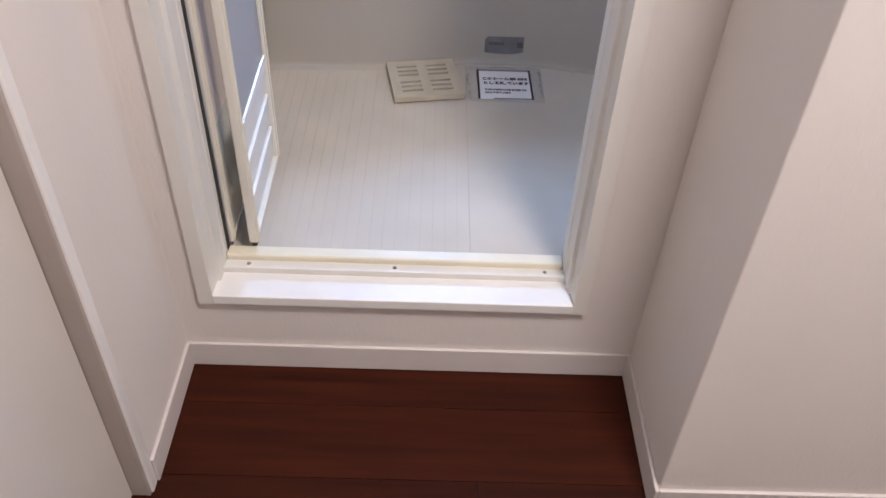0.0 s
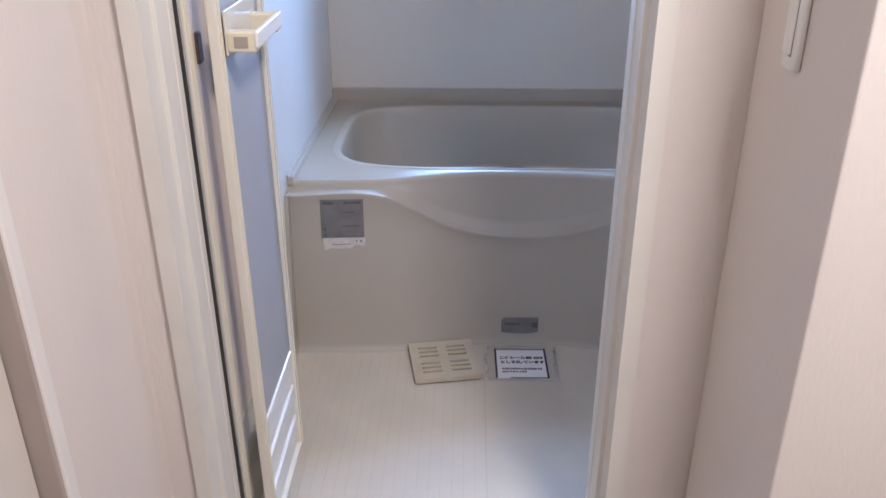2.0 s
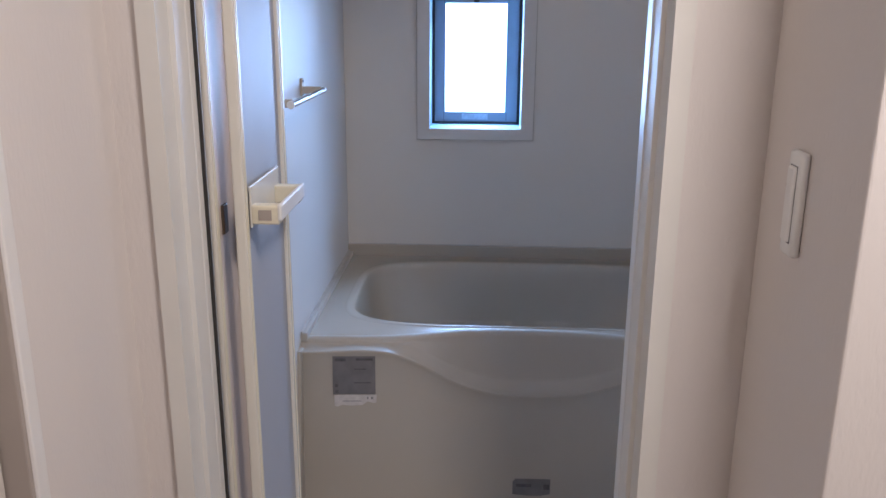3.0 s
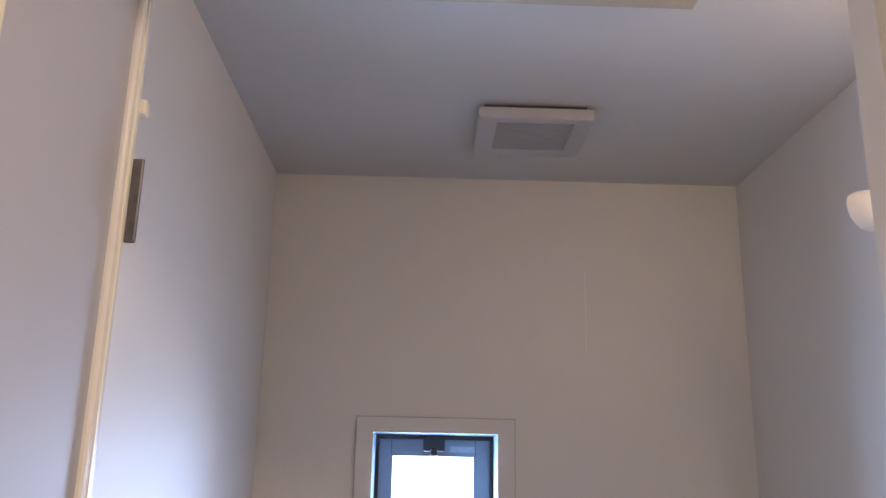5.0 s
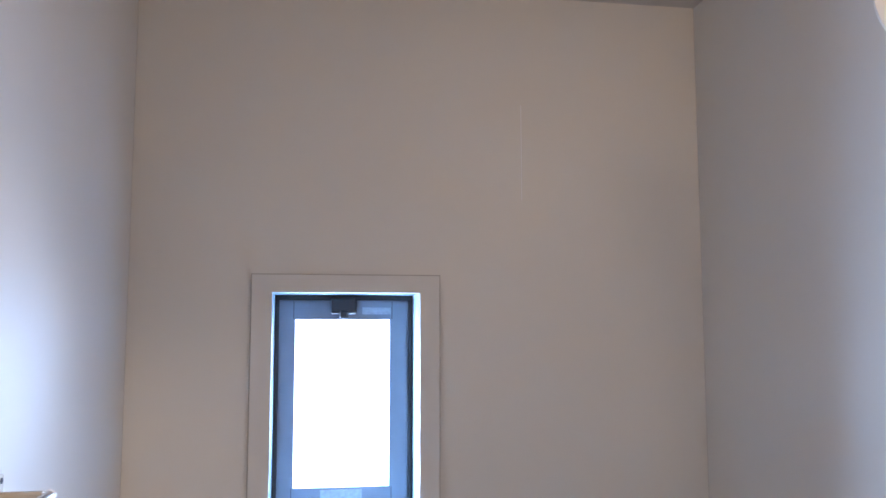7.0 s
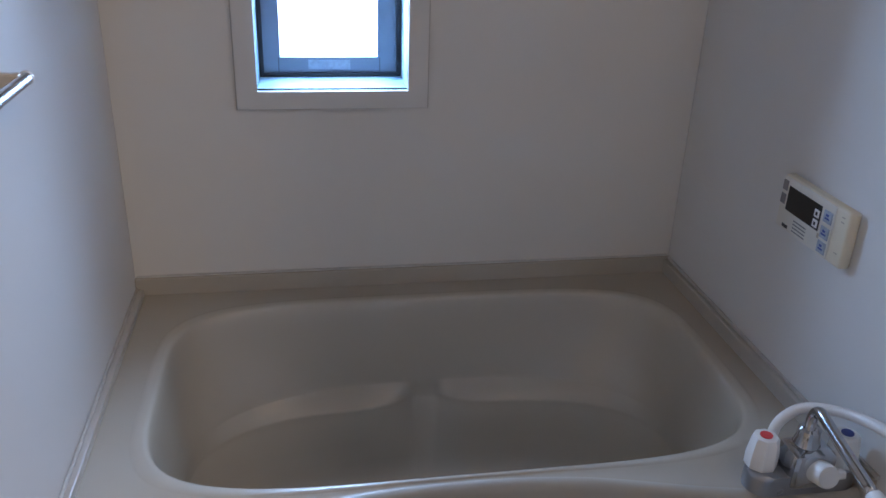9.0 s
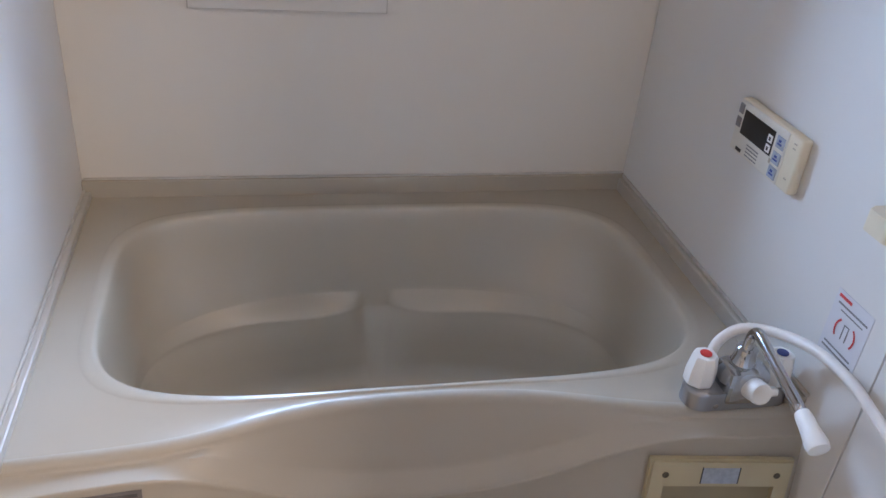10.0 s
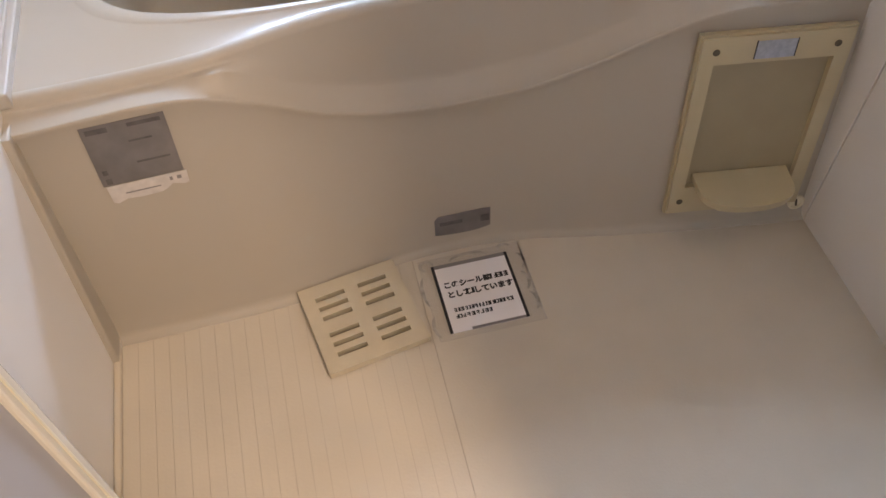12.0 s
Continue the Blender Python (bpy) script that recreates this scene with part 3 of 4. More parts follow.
# ---- bathroom door: frame and folded leaves ----
door = thing("door_1", "cream bathroom folding door, folded open against its frame", "door", (0.361, -1.60, 0.176), kind="structure")
DI = Matrix.Translation((-0.361, 1.60, -0.176))
jamb = [(DX0, -1.655), (0.034, -1.655), (0.0365, -1.618), (0.0430, -1.615), (0.0455, -1.578), (0.047, -1.576), (0.047, -1.545), (DX0, -1.545)]
part("jamb", moved(prism(jamb, 0.176, DTOP), DI), M_FRAME, door)
part("jamb", moved(prism([(0.722 - x, y) for x, y in jamb], 0.176, DTOP), DI), M_FRAME, door)
part("head", moved(boxes([((0.034, -1.655, DTOP - 0.035), (0.688, -1.545, DTOP))], 0.002), DI), M_FRAME, door)
part("sill", moved(boxes([((0.034, -1.657, 0.178), (0.688, -1.590, 0.199))], 0.002), DI), M_SILL, door, "white threshold board")
part("track_cover", moved(boxes([((0.0385, -1.594, 0.190), (0.6835, -1.572, 0.212))], 0.002), DI), M_FRAME, door)
part("threshold", moved(boxes([((0.047, -1.573, 0.190), (0.675, -1.545, 0.224))], 0.004), DI), M_CREAM, door, "yellowed resin threshold rail")
for x in (0.09, 0.36, 0.64):
    part("screw", moved(lathe([(0.004, 0), (0.004, 0.001), (0.0, 0.0015)], 12, Matrix.Translation((x, -1.583, 0.212))), DI), M_STEEL, door)
part("seal", moved(boxes([((0.0470, -1.5590, 0.224), (0.0488, -1.5470, DTOP - 0.035))]), DI), M_DARK, door, "black rubber seal")


def folding_leaf(x, lean, handle, w=0.024):
    """One leaf, folded into the bath; x is its face near the hinge, lean its drift along its length."""
    at = DI @ Matrix.Translation((x, -1.546, 0.0)) @ pose(0, 0, 0, 0, 0, lean)
    z0, z1, d = 0.230, DTOP - 0.04, 0.292
    body = part("leaf", moved(boxes([((-w, 0.0, z0), (0.0, 0.018, z1)), ((-w, d - 0.026, z0), (0.0, d, z1)),
                                     ((-w, 0.018, z1 - 0.04), (0.0, d - 0.026, z1)), ((-w, 0.018, z0), (0.0, d - 0.026, z0 + 0.010)),
                                     ((-w + 0.002, 0.017, 0.470), (-0.002, d - 0.026, 0.478))], 0.003), at), M_STILE, door, "cream resin leaf frame")
    def sub(name, bm, mat, label="", smooth=False):
        ob = part(name, moved(bm, at), mat, body, label, smooth)
        return ob
    # same acrylic in both leaves; the one without handle is tinted as warmly lit
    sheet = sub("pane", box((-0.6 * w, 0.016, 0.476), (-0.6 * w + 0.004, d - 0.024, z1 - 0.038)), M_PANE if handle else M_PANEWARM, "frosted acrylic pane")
    sheet.visible_shadow = False
    for i in range(3):
        lo = z0 + 0.012 + i * 0.077
        sub("louvre", moved(box((-0.005, 0.020, -0.037), (0.0025, d - 0.028, 0.037), 0.002), Matrix.Translation((-0.009, 0, lo + 0.036)) @ pose(0, 0, 0, 0, 4.5, 0)), M_WHITE)
    sub("louvre_back", box((-w + 0.002, 0.018, z0 + 0.008), (-w + 0.006, d - 0.026, 0.472)), M_STILE)
    for y in (0.0055, 0.0125, d - 0.014):
        sub("rib", boxes([((-0.001, y - 0.002, z0 + 0.002), (0.0014, y + 0.002, z1 - 0.002))], 0.0006), M_CREAM)
    sub("pivot", boxes([((-w + 0.004, 0.004, z0 - 0.010), (-0.004, 0.020, z0))]), M_DARK)
    if handle:
        sub("handle_plate", box((0.0, 0.022, 1.130), (0.004, 0.205, 1.195), 0.002), M_STILE)
        sub("bracket", box((0.002, 0.022, 1.136), (0.046, 0.044, 1.166), 0.003), M_CREAM, "cream handle bracket")
        sub("slot", box((0.014, 0.0208, 1.143), (0.034, 0.0222, 1.159)), M_TRIM)
        sub("bracket", box((0.002, 0.172, 1.136), (0.046, 0.194, 1.166), 0.003), M_CREAM)
        sub("handle_bar", box((0.043, 0.020, 1.142), (0.050, 0.196, 1.168), 0.003), M_WHITE, "pale handle bar")
        sub("latch", boxes([((-0.004, d - 0.004, 1.79), (0.006, d + 0.010, 1.806)), ((-0.020, d - 0.001, 1.775), (-0.004, d + 0.004, 1.83))], 0.002), M_CREAM)
        sub("strike_slot", box((-0.001, d - 0.003, 1.655), (0.011, d + 0.001, 1.742), 0.002), M_FOILDARK, "grey strike plate")
        sub("roller", lathe([(0.008, -0.004), (0.009, 0.0), (0.008, 0.004)], 16, Matrix.Translation((-0.010, d + 0.004, z0 + 0.025)) @ pose(0, 0, 0, 90, 0, 0)), M_WHITE, smooth=True)
    else:
        sub("finger_pull", box((-0.006, 0.034, 1.116), (0.003, 0.056, 1.162), 0.002), M_PULL, "dark brown finger pull")


folding_leaf(0.103, 0.7, True, 0.017)
folding_leaf(0.0575, 1.0, False, 0.009)

# ---- towel rail ----
rail = thing("towel_rail", "steel towel rail on beige brackets, fixed to the bathroom wall", "towel rail", (0.0, -0.82, 1.262))
for y in (-0.662 + 0.82, -0.985 + 0.82):
    bracket = part("bracket", boxes([((0.0, y - 0.010, -0.020), (0.006, y + 0.010, 0.030)), ((0.004, y - 0.006, -0.008), (0.052, y + 0.006, 0.010))], 0.0025), M_BEIGE, rail)
    for dz in (-0.013, 0.023):
        part("screw", moved(lathe([(0.0035, 0), (0.0035, 0.001), (0.0, 0.002)], 12, pose(0.006, y, dz, 0, 90, 0)), Matrix()), M_BLACK, bracket)
part("bar", tube([(0.053, -1.005 + 0.82, 0.0), (0.053, -0.645 + 0.82, 0.0)], 0.0075, 20), M_STEEL, rail, smooth=True)
for y in (-1.007 + 0.82, -0.643 + 0.82):
    part("cap", lathe([(0.008, -0.003), (0.009, 0.0), (0.008, 0.003)], 20, pose(0.053, y, 0, 90, 0, 0)), M_WHITE, rail, smooth=True)


# ---- mixer tap on the tub ----
def mixer_tap():
    ox, oy = 1.098, -0.742
    tap = thing("mixer_tap", "chrome two-handle bath mixer tap with white handles, on the tub rim", "tap", (ox, oy, RIM))
    part("base", prism(rounded(-0.089, 0.089, -0.029, 0.029, 0.028, 8), 0.0, 0.034, bevel=0.008), M_TAPBASE, tap, smooth=50)
    part("body", lathe([(0.030, 0.02), (0.031, 0.04), (0.027, 0.062), (0.020, 0.075), (0.017, 0.088), (0.017, 0.10), (0.013, 0.104), (0.0, 0.105)], 28), M_CHROME, tap, smooth=True)
    part("neck", moved(box((-0.036, -0.034, 0.010), (0.036, 0.022, 0.074), 0.011), Matrix()), M_CHROME, tap, smooth=40)
    for sx, mark in ((-1, M_RED), (1, M_NAVY)):
        hm = Matrix.Translation((sx * 0.064, 0.008 if sx < 0 else -0.002, 0.0))
        handle = part("handle", lathe([(0.0225, 0.032), (0.0245, 0.036), (0.0245, 0.056), (0.0205, 0.082), (0.018, 0.086), (0.0, 0.087)], 8, hm @ pose(0, 0, 0, 0, 0, 22)), M_WHITE, tap, "white faceted handle", smooth=25)
        part("mark", lathe([(0.0095, 0.087), (0.0095, 0.0882), (0.0, 0.0886)], 20, hm), mark, handle, "coloured handle mark")
        part("collar", lathe([(0.020, 0.028), (0.020, 0.034), (0.017, 0.034)], 24, hm), M_BLACK, handle)
    spout_path = smooth_path([(-0.004, -0.004, 0.098), (-0.004, -0.004, 0.122), (-0.004, -0.012, 0.138), (-0.006, -0.030, 0.141), (-0.012, -0.085, 0.134), (-0.021, -0.172, 0.124)], 8)
    part("spout", tube(spout_path, 0.0085, 18), M_CHROME, tap, "slim chrome swivel spout", smooth="all")
    tip = [Vector((-0.021, -0.172, 0.124)) + Vector((-0.004, -0.056, -0.015)) * s for s in (0.0, 0.1, 0.5, 0.85, 1.0)]
    part("spout_end", tube(tip, [0.0105, 0.012, 0.0135, 0.0165, 0.015], 20), M_WHITE, tap, "white spout end", smooth=40)
    km = Matrix.Translation((0.004, -0.024, 0.044)) @ pose(0, 0, 0, 72, 0, 0)
    knob = part("diverter", lathe([(0.017, 0.0), (0.0185, 0.004), (0.0185, 0.034), (0.0165, 0.038), (0.0, 0.039)], 24, km), M_WHITE, tap, "white diverter knob", smooth=30)
    part("pointer", moved(box((0.010, -0.007, 0.020), (0.031, 0.007, 0.036), 0.004), km), M_WHITE, knob)
    part("outlet", tube(smooth_path([(-0.020, 0.014, 0.040), (-0.036, 0.034, 0.044), (-0.037, 0.038, 0.054)], 6), 0.009, 14), M_CHROME, tap, smooth="all")


mixer_tap()
hose = tagged(put("shower_hose", tube(smooth_path([(1.062, -0.704, 0.700), (1.080, -0.694, 0.730), (1.112, -0.698, 0.754), (1.145, -0.742, 0.774), (1.160, -0.81, 0.792), (1.164, -0.885, 0.797),
                                                  (1.166, -0.94, 0.786), (1.168, -0.995, 0.772), (1.170, -1.08, 0.735), (1.172, -1.20, 0.660), (1.172, -1.30, 0.61), (1.172, -1.37, 0.66), (1.172, -1.40, 0.85), (1.170, -1.33, 1.15), (1.166, -1.18, 1.50), (1.165, -1.03, 1.74), (1.164, -0.965, 1.80)], 8), 0.0085, 14), M_HOSE, "all"),
              "white vinyl shower hose looping along the bathroom wall", "hose")
hook = thing("shower_hook", "small beige shower hook fixed to the wall panel", "hook", (BX, -0.835, 1.012))
part("plate", box((-0.008, -0.026, -0.020), (0.0, 0.030, 0.024), 0.003), M_BEIGE, hook)
part("cradle", prism(rounded(-0.042, -0.004, -0.020, 0.033, 0.010), -0.012, 0.020, bevel=0.003), M_REMOTE, hook, "beige hook cradle")


# ---- bath remote control ----
def remote_control():
    x0, x1 = BX - 0.020, BX
    r = thing("bath_remote", "cream water heater remote control with a black display, on the wall", "remote control", (BX, -0.52, 0.996))
    R = Matrix.Translation((-BX, 0.52, -0.996))
    part("case", moved(box((x0, -0.609, 0.945), (x1, -0.420, 1.040), 0.005), R), M_REMOTE, r, smooth=50)
    part("face", moved(box((x0 - 0.0015, -0.574, 0.947), (x0 + 0.002, -0.423, 1.037), 0.0012), R), M_FACE, r)
    part("display", moved(box((x0 - 0.0024, -0.540, 0.982), (x0 - 0.001, -0.443, 1.025)), R), M_SCREEN, r, "black display")
    for z in (0.992, 1.009):
        key = part("key", moved(box((x0 - 0.0034, -0.537, z - 0.0065), (x0 - 0.002, -0.524, z + 0.0065), 0.0005), R), M_WHITE, r)
        part("mark", moved(box((x0 - 0.0038, -0.533, z - 0.003), (x0 - 0.0033, -0.528, z + 0.003)), R), M_INK, key)
    for z in (0.962, 0.987, 1.014):
        key = part("key", moved(box((x0 - 0.0035, -0.570, z - 0.010), (x0 - 0.001, -0.548, z + 0.010), 0.001), R), M_KEY, r, "blue-grey button")
        part("mark", moved(boxes([((x0 - 0.0039, -0.565, z - 0.004), (x0 - 0.0034, -0.553, z - 0.001)), ((x0 - 0.0039, -0.562, z + 0.001), (x0 - 0.0034, -0.555, z + 0.005))]), R), M_NAVY, key)
    for z in (0.998, 1.022):
        part("key", moved(box((x0 - 0.003, -0.438, z - 0.009), (x0 - 0.001, -0.424, z + 0.009), 0.001), R), M_INKGREY, r, "grey button")
    part("logo_bar", moved(box((x0 - 0.0019, -0.459, 0.951), (x0 - 0.0014, -0.442, 0.957)), R), M_INK, r)
    bars("print_line", [((x0 - 0.0019, -0.510, z), (x0 - 0.0014, -0.472, z + 0.0022)) for z in (0.953, 0.959, 0.965, 0.971)], M_INKGREY, r, R)
    bars("speaker_slot", [((x0 - 0.0004, -0.597, z), (x0 + 0.001, -0.589, z + 0.002)) for z in (0.966, 1.018, 1.026)], M_BEIGE, r, R)
    part("indicator", moved(box((x0 - 0.0022, -0.546, 0.972), (x0 - 0.001, -0.541, 0.980)), R), M_BEIGE, r)


remote_control()


def arc(x, cy, cz, r, a0, a1, w, n=14):
    bm = bmesh.new()
    pts = [(cy + (r + s) * math.cos(radians(a0 + (a1 - a0) * i / n)), cz + (r + s) * math.sin(radians(a0 + (a1 - a0) * i / n))) for i in range(n + 1) for s in (-w / 2, w / 2)]
    vs = [bm.verts.new((x, y, z)) for y, z in pts]
    for i in range(n):
        bm.faces.new((vs[2 * i], vs[2 * i + 1], vs[2 * i + 3], vs[2 * i + 2]))
    return bm


def wall_sticker():
    s = thing("tap_sticker", "white instruction sticker with red curved arrows, on the wall panel", "sticker", (BX, -0.807, 0.82))
    S = Matrix.Translation((-BX, 0.807, -0.82))
    x = BX - 0.0012
    part("sheet", moved(box((BX - 0.001, -0.848, 0.758), (BX, -0.765, 0.875)), S), M_STICKER, s)
    part("red_print", moved(boxes([((x - 0.0004, -0.800, 0.864), (x, -0.771, 0.869))]), S), M_RED, s)
    bars("print_line", [((x - 0.0004, -0.842, 0.854), (x, -0.774, 0.857)), ((x - 0.0004, -0.835, 0.846), (x, -0.784, 0.848)), ((x - 0.0004, -0.836, 0.785), (x, -0.774, 0.788)),
                               ((x - 0.0004, -0.842, 0.777), (x, -0.772, 0.780)), ((x - 0.0004, -0.838, 0.767), (x, -0.770, 0.769))], M_INKGREY, s, S)
    part("arrow", moved(arc(x - 0.0006, -0.807, 0.818, 0.022, -35, 50, 0.0035), S), M_RED, s)
    part("arrow", moved(arc(x - 0.0006, -0.807, 0.818, 0.022, 130, 215, 0.0035), S), M_RED, s)
    part("drawing", moved(boxes([((x - 0.0004, -0.813, 0.806), (x, -0.811, 0.832)), ((x - 0.0004, -0.803, 0.806), (x, -0.801, 0.832)), ((x - 0.0004, -0.813, 0.830), (x, -0.801, 0.832))]), S), M_INKGREY, s)


wall_sticker()

# ---- things on the apron ----
def apron_pose(x, z):
    """A pose on the apron: its x along the apron, its y up, its z out of it."""
    p = Vector((x, apron_y(x, z), z))
    u = (Vector((x + 0.02, apron_y(x + 0.02, z), z)) - Vector((x - 0.02, apron_y(x - 0.02, z), z))).normalized()
    v = (Vector((x, apron_y(x, z + 0.05), z + 0.05)) - Vector((x, apron_y(x, z - 0.05), z - 0.05))).normalized()
    n = u.cross(v).normalized()
    v = n.cross(u)
    m = Matrix((u, v, n)).transposed().to_4x4()
    m.translation = p + n * 0.0006
    return m


label = thing("maker_label", "silver-grey square label with torn white strip on tub apron", "label")
label.matrix_world = apron_pose(0.139, 0.566)
part("foil", box((-0.054, -0.053, 0.0), (0.054, 0.047, 0.0012)), M_FOIL, label)
bars("mark", [((-0.048, 0.034, 0.0012), (-0.020, 0.042, 0.0016)), ((0.005, 0.036, 0.0012), (0.048, 0.042, 0.0016)), ((-0.048, -0.034, 0.0012), (-0.041, -0.026, 0.0016)), ((-0.048, -0.050, 0.0012), (-0.040, -0.041, 0.0016)),
                     ((0.0, -0.024, 0.0012), (0.044, -0.021, 0.0016)), ((0.0, 0.012, 0.0012), (0.030, 0.015, 0.0016))], M_FOILDARK, label)
part("white_strip", prism([(-0.051, -0.0545), (-0.050, -0.083), (-0.044, -0.086), (-0.030, -0.081), (-0.010, -0.083), (0.018, -0.082), (0.026, -0.078), (0.034, -0.072), (0.050, -0.077), (0.056, -0.075), (0.057, -0.0545)][::-1], 0.0, 0.001), M_TORN, label, "torn white paper strip")
bars("mark", [((0.032, -0.066, 0.001), (0.036, -0.060, 0.0014)), ((0.042, -0.066, 0.001), (0.048, -0.060, 0.0014)), ((-0.030, -0.072, 0.001), (0.018, -0.070, 0.0014))], M_INKGREY, label)

low = thing("caution_label", "small silver-grey film label at the foot of the tub apron", "label")
low.matrix_world = apron_pose(0.603, 0.243)
part("film", prism([(-0.053, -0.025), (0.052, -0.025), (0.053, 0.025), (-0.046, 0.024), (-0.053, 0.016)], 0.0, 0.001), M_FOIL, low)
bars("mark", [((0.028, -0.004, 0.001), (0.044, 0.010, 0.0014)), ((-0.044, 0.002, 0.001), (-0.004, 0.010, 0.0014))], M_FOILDARK, low)


def soap_shelf():
    s = thing("soap_shelf", "cream recessed soap shelf plate screwed to the tub apron", "shelf")
    s.matrix_world = apron_pose(1.064, 0.412) @ pose(0, 0, 0.001)
    w, h = 0.115, 0.170
    plate = holed_plate([-w, -0.092, 0.092, w], [-h, -0.114, 0.124, h], [(1, 1)], 0.0, 0.013)
    bmesh.ops.bevel(plate, geom=[e for e in plate.edges if all(v.co.z > 0.012 for v in e.verts) and e.is_manifold and e.calc_face_angle(0) > 1], offset=0.004, segments=2, profile=0.5, affect="EDGES")
    part("plate", plate, M_PLATE, s)
    part("rim", moved(holed_plate([-w - 0.003, -w + 0.004, w - 0.004, w + 0.003], [-h - 0.003, -h + 0.004, h - 0.004, h + 0.003], [(1, 1)], -0.001, 0.008), Matrix()), M_PLATE, s)
    # recess back, its shade painted by the darker resin copy
    part("recess", prism(rounded(-0.094, 0.094, -0.116, 0.126, 0.016), -0.0004, 0.0022), M_NICHE, s, "shallow recess with its shade put into the colour")
    outline = [(-0.080, 0.0)] + [(-0.080 * math.cos(math.pi * i / 20), 0.022 + 0.060 * math.sin(math.pi * i / 20) ** 0.5) for i in range(21)] + [(0.080, 0.0)]
    part("shelf", moved(prism(outline, -0.007, 0.007, bevel=0.004), Matrix.Translation((0, -0.098, 0.003)) @ pose(0, 0, 0, 98, 0, 0)), M_PLATE, s, "rounded soap shelf", smooth=40)
    part("shelf_lip", moved(boxes([((-0.074, 0.0, 0.0), (0.074, 0.006, 0.012))], 0.002), Matrix.Translation((0, -0.100, 0.002))), M_PLATE, s)
    for x, y in ((-0.092, 0.146), (0.092, 0.146), (-0.096, -0.145), (0.096, -0.145)):
        part("screw", lathe([(0.0055, 0.013), (0.0055, 0.0138), (0.004, 0.0146), (0.0, 0.0142)], 16, Matrix.Translation((x, y, 0))), M_SLOT, s)
    part("sticker", box((-0.032, 0.130, 0.013), (0.028, 0.160, 0.0136)), M_KEY, s, "faded blue sticker")
    for x in (-0.0335, 0.028):
        part("sticker_edge", box((x, 0.130, 0.013), (x + 0.0018, 0.161, 0.0137)), M_INK, s)


soap_shelf()
cap = tagged(put("overflow_cap", moved(lathe([(0.015, 0.0), (0.015, 0.005), (0.011, 0.006), (0.010, 0.003), (0.0, 0.003)], 20), apron_pose(1.184, 0.232) @ pose(0, 0, 0.001)), M_CREAM, True), "small round cream cap with a dark slot, low on the apron", "cap")
part("slot", moved(box((-0.0018, -0.008, 0.003), (0.0018, 0.008, 0.0042)), apron_pose(1.184, 0.232) @ pose(0, 0, 0.001, 0, 0, 12)), M_SLOT, cap)

# ---- drain cover and floor notice ----
drain = thing("drain_cover", "square cream slotted drain cover lying askew on the bathroom floor", "drain cover")
ang = math.degrees(math.atan2(0.030, 0.166))
drain.matrix_world = pose(0.3995, -0.908, FLOOR + 0.0045, 0, 0, ang)
H = 0.0845
xs = [-H, -0.062, -0.012, 0.012, 0.062, H]
ys = [-H] + [v for c in (-0.036, 0.036) for k in (-0.0195, 0.0, 0.0195) for v in (c + k - 0.0042, c + k + 0.0042)] + [H]
part("plate", holed_plate(xs, ys, [(i, j) for i in (1, 3) for j in (1, 3, 5, 7, 9, 11)], 0.0, 0.013), M_DRAIN, drain)
part("foot", box((-H + 0.006, -H + 0.006, -0.0043), (H - 0.006, H - 0.006, 0.0005)), M_SLOT, drain, "dark underside behind the slots")


def text_mesh(body, size):
    cu = bpy.data.curves.new("text", "FONT")
    cu.body, cu.size, cu.extrude, cu.offset = body, size, 0.0002, size * 0.05
    ob = bpy.data.objects.new("text", cu)
    scene.collection.objects.link(ob)
    me = bpy.data.meshes.new_from_object(ob.evaluated_get(bpy.context.evaluated_depsgraph_get()))
    bpy.data.objects.remove(ob)
    bm = bmesh.new()
    bm.from_mesh(me)
    return bm


notice = thing("floor_notice", "white printed notice under clear film stuck to the bathroom floor", "notice")
notice.matrix_world = pose(0.5985, -0.901, FLOOR + 0.0006, 0, 0, 0.8)
part("film", prism(rounded(-0.088, 0.094, -0.080, 0.086, 0.004), 0.0, 0.0006), M_FILM, notice, "clear plastic film")
part("sheet", box((-0.0665, -0.069, 0.0007), (0.0665, 0.069, 0.0015)), M_SHEET, notice)
part("side_bar", box((-0.0675, -0.069, 0.0015), (-0.0625, 0.069, 0.0019)), M_INK, notice, "black border")
part("side_bar", box((0.0625, -0.069, 0.0015), (0.0675, 0.069, 0.0019)), M_INK, notice)
part("end_bar", box((-0.0625, 0.062, 0.0015), (0.0625, 0.069, 0.0018)), M_INKGREY, notice, "grey border")
part("end_bar", box((-0.030, -0.069, 0.0015), (0.0625, -0.064, 0.0018)), M_INKGREY, notice)
rng = random.Random(4)


def dabs(x0, x1, y, h):
    items, x = [], x0
    while x < x1:
        w = rng.uniform(0.4, 0.75) * h
        for k in range(3):
            if rng.random() < 0.75:
                yy = y + h * k * 0.36
                items.append(((x, yy, 0.0016), (x + w, yy + h * 0.2, 0.0019)))
        items.append(((x + w * rng.uniform(0.2, 0.6), y, 0.0016), (x + w * rng.uniform(0.2, 0.6) + h * 0.2 + w * 0.3, y + h * 0.95, 0.00195)))
        x += w * 1.35
    return boxes(items)


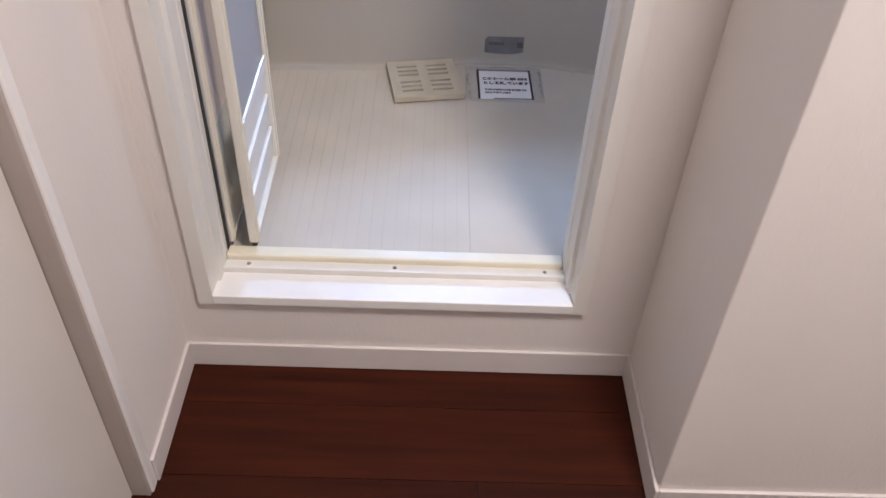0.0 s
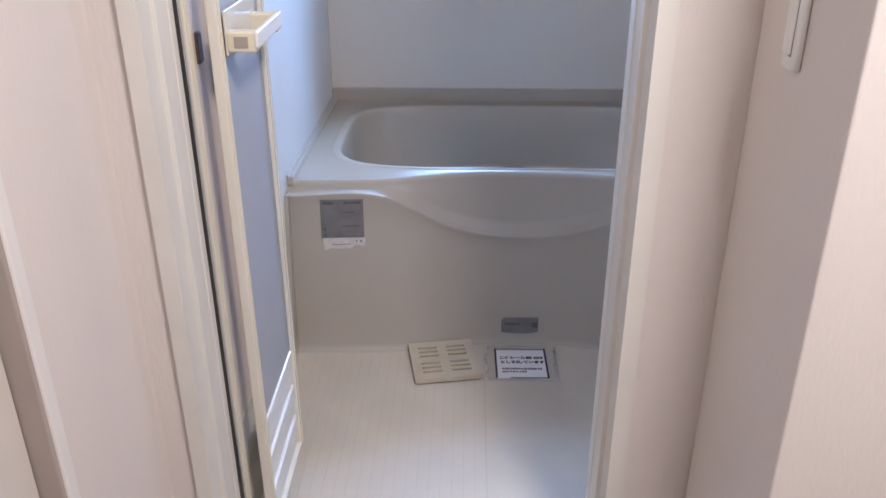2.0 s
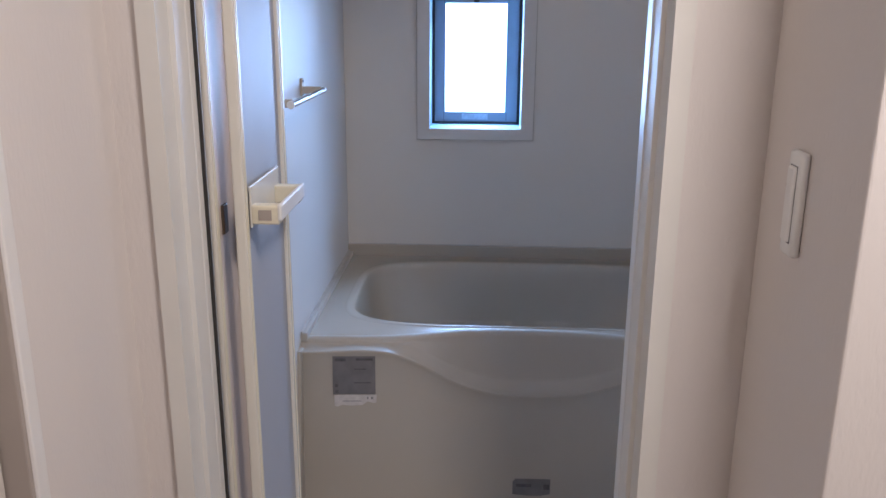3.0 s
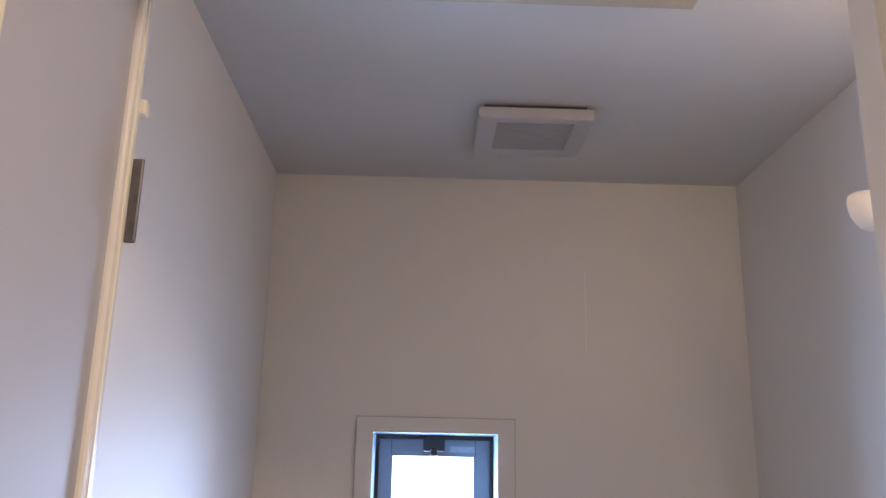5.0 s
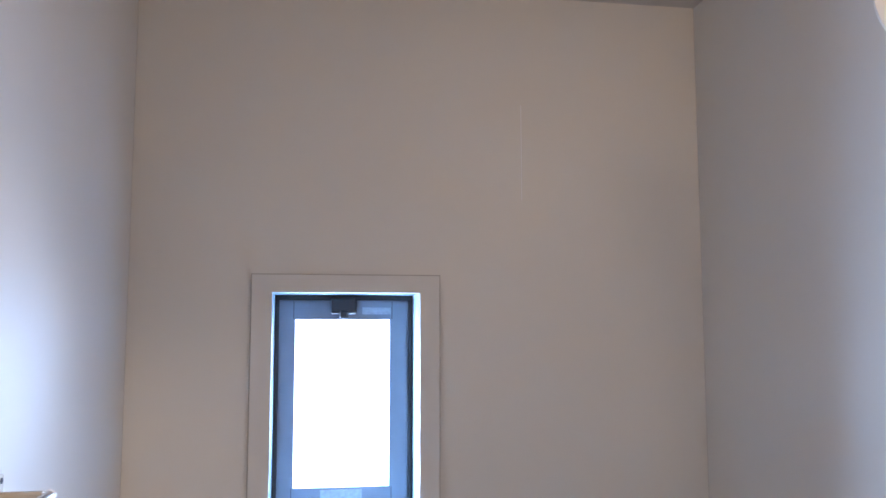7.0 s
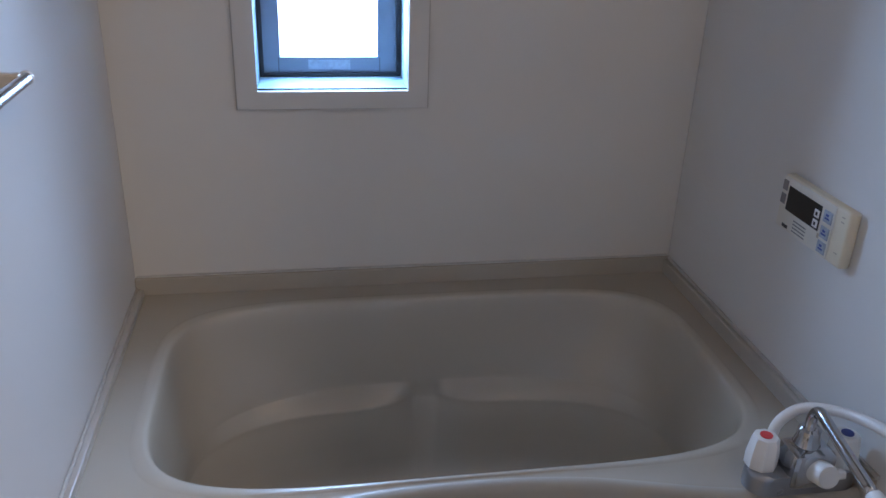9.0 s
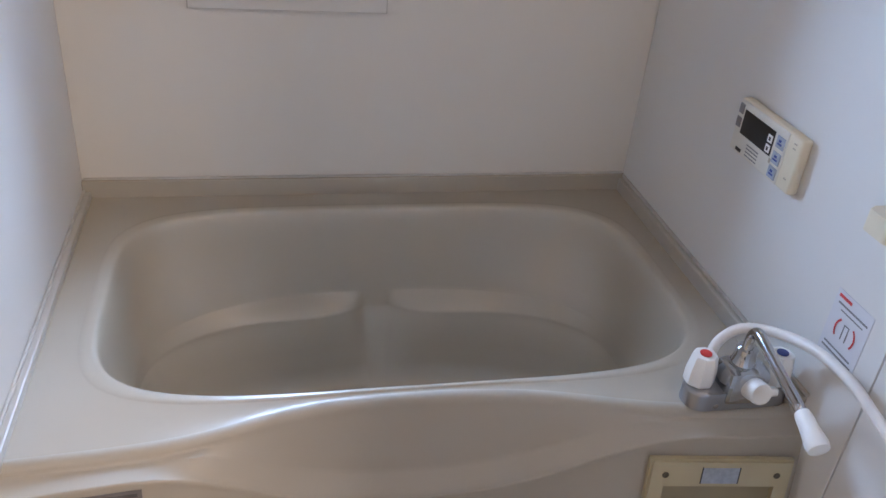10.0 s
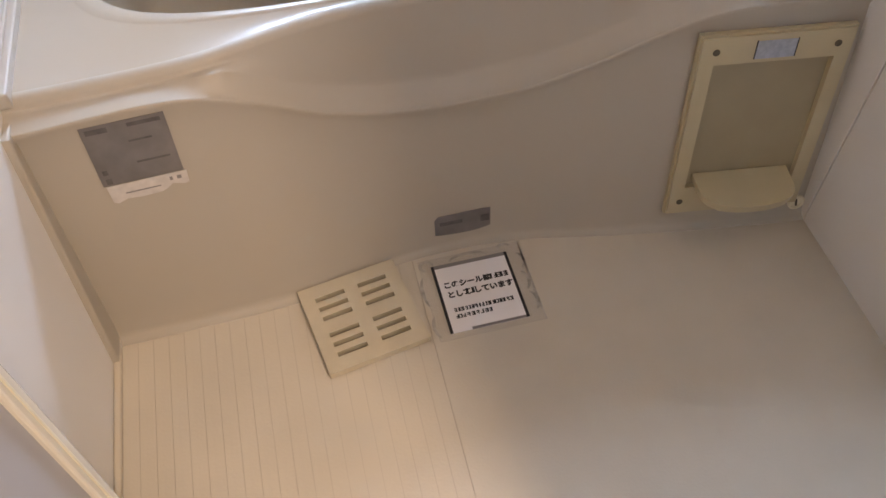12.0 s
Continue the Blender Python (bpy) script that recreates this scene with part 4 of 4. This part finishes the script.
part("lettering", moved(text_mesh("\u3053\u306e\u30b7\u30fc\u30eb\u306f", 0.0138), pose(-0.056, 0.020, 0.0017)), M_INK, notice)
part("lettering", moved(text_mesh("\u3068\u3057\u3066", 0.0138), pose(-0.054, 0.000, 0.0017)), M_INK, notice)
part("lettering", moved(text_mesh("\u3057\u3066\u3044\u307e\u3059", 0.0138), pose(-0.008, 0.000, 0.0017)), M_INK, notice)
part("printed_line", dabs(0.015, 0.054, 0.020, 0.011), M_INK, notice)
part("printed_line", dabs(-0.024, -0.010, 0.000, 0.012), M_INK, notice)
part("printed_line", dabs(-0.050, 0.050, -0.030, 0.008), M_INK, notice)
part("printed_line", dabs(-0.050, 0.010, -0.043, 0.008), M_INK, notice)


def film_ring(cx, cy, rx, ry, a0, a1, w=0.006):
    bm = bmesh.new()
    n = 18
    vs = []
    for i in range(n + 1):
        a = radians(a0 + (a1 - a0) * i / n)
        k = w * (0.5 + 0.5 * math.sin(math.pi * i / n)) / 2
        for s in (-1, 1):
            vs.append(bm.verts.new((cx + (rx + s * k) * math.cos(a), cy + (ry + s * k) * math.sin(a), 0.0011)))
    for i in range(n):
        bm.faces.new((vs[2 * i], vs[2 * i + 1], vs[2 * i + 3], vs[2 * i + 2]))
    return bm


for cx, cy, rx, ry, a0, a1 in ((0.0, 0.070, 0.034, 0.013, 10, 170), (-0.074, 0.072, 0.011, 0.010, 0, 250), (0.066, 0.078, 0.011, 0.008, 20, 200), (0.083, 0.045, 0.009, 0.016, -80, 90),
                               (0.079, 0.004, 0.009, 0.018, -80, 80), (0.081, -0.040, 0.009, 0.018, -70, 90), (-0.084, 0.02, 0.008, 0.03, 100, 250), (-0.082, -0.05, 0.008, 0.02, 110, 260)):
    part("glue_mark", film_ring(cx, cy, rx, ry, a0, a1), M_FILMEDGE, notice)
part("film_edge", boxes([((0.0905, -0.080, 0.0006), (0.094, 0.086, 0.0011))]), M_FILMEDGE, notice)

# ---- light switch ----
switch = thing("light_switch", "white rocker light switch plate on the wallpaper wall", "switch", (AR, -1.785, 1.238))
part("plate", moved(box((-0.011, -0.013, -0.061), (0.0, 0.026, 0.061), 0.004), Matrix()), M_WHITE, switch, smooth=50)
part("rocker", moved(box((-0.0155, -0.004, -0.044), (-0.009, 0.016, 0.044), 0.003), Matrix()), M_SILL, switch)
part("edge", moved(box((-0.0114, -0.005, -0.0452), (-0.0106, 0.017, 0.0452)), Matrix()), M_INKGREY, switch)
part("pilot_light", lathe([(0.003, 0), (0.003, 0.0015), (0, 0.002)], 12, pose(-0.0105, 0.0205, 0.020, 0, -90, 0)), M_BEIGE, switch)

# ---- wooden floor of the washroom ----
wood = structure("floor", box((AL - 0.1, -4.4, -0.05), (AR + 1.5, WALL, -0.004)), M_DARK, "dark red-brown wooden plank floor of the washroom", "floor")
y, row = -1.741 + 0.157, 0
while y > -4.4:
    x = (-2.1, -1.95, -1.281)[row % 3]
    while x < AR + 1.5:
        lo, hi = max(x, AL - 0.1), min(x + 1.8, AR + 1.5)
        if hi - lo > 0.02:
            part("plank", box((lo + 0.0006, max(y - 0.157, -4.4) + 0.0006, -0.006), (hi - 0.0006, min(y, WALL) - 0.0006, 0.0), 0.0007, segments=1), M_WOOD, wood)
        x += 1.8
    y -= 0.157
    row += 1
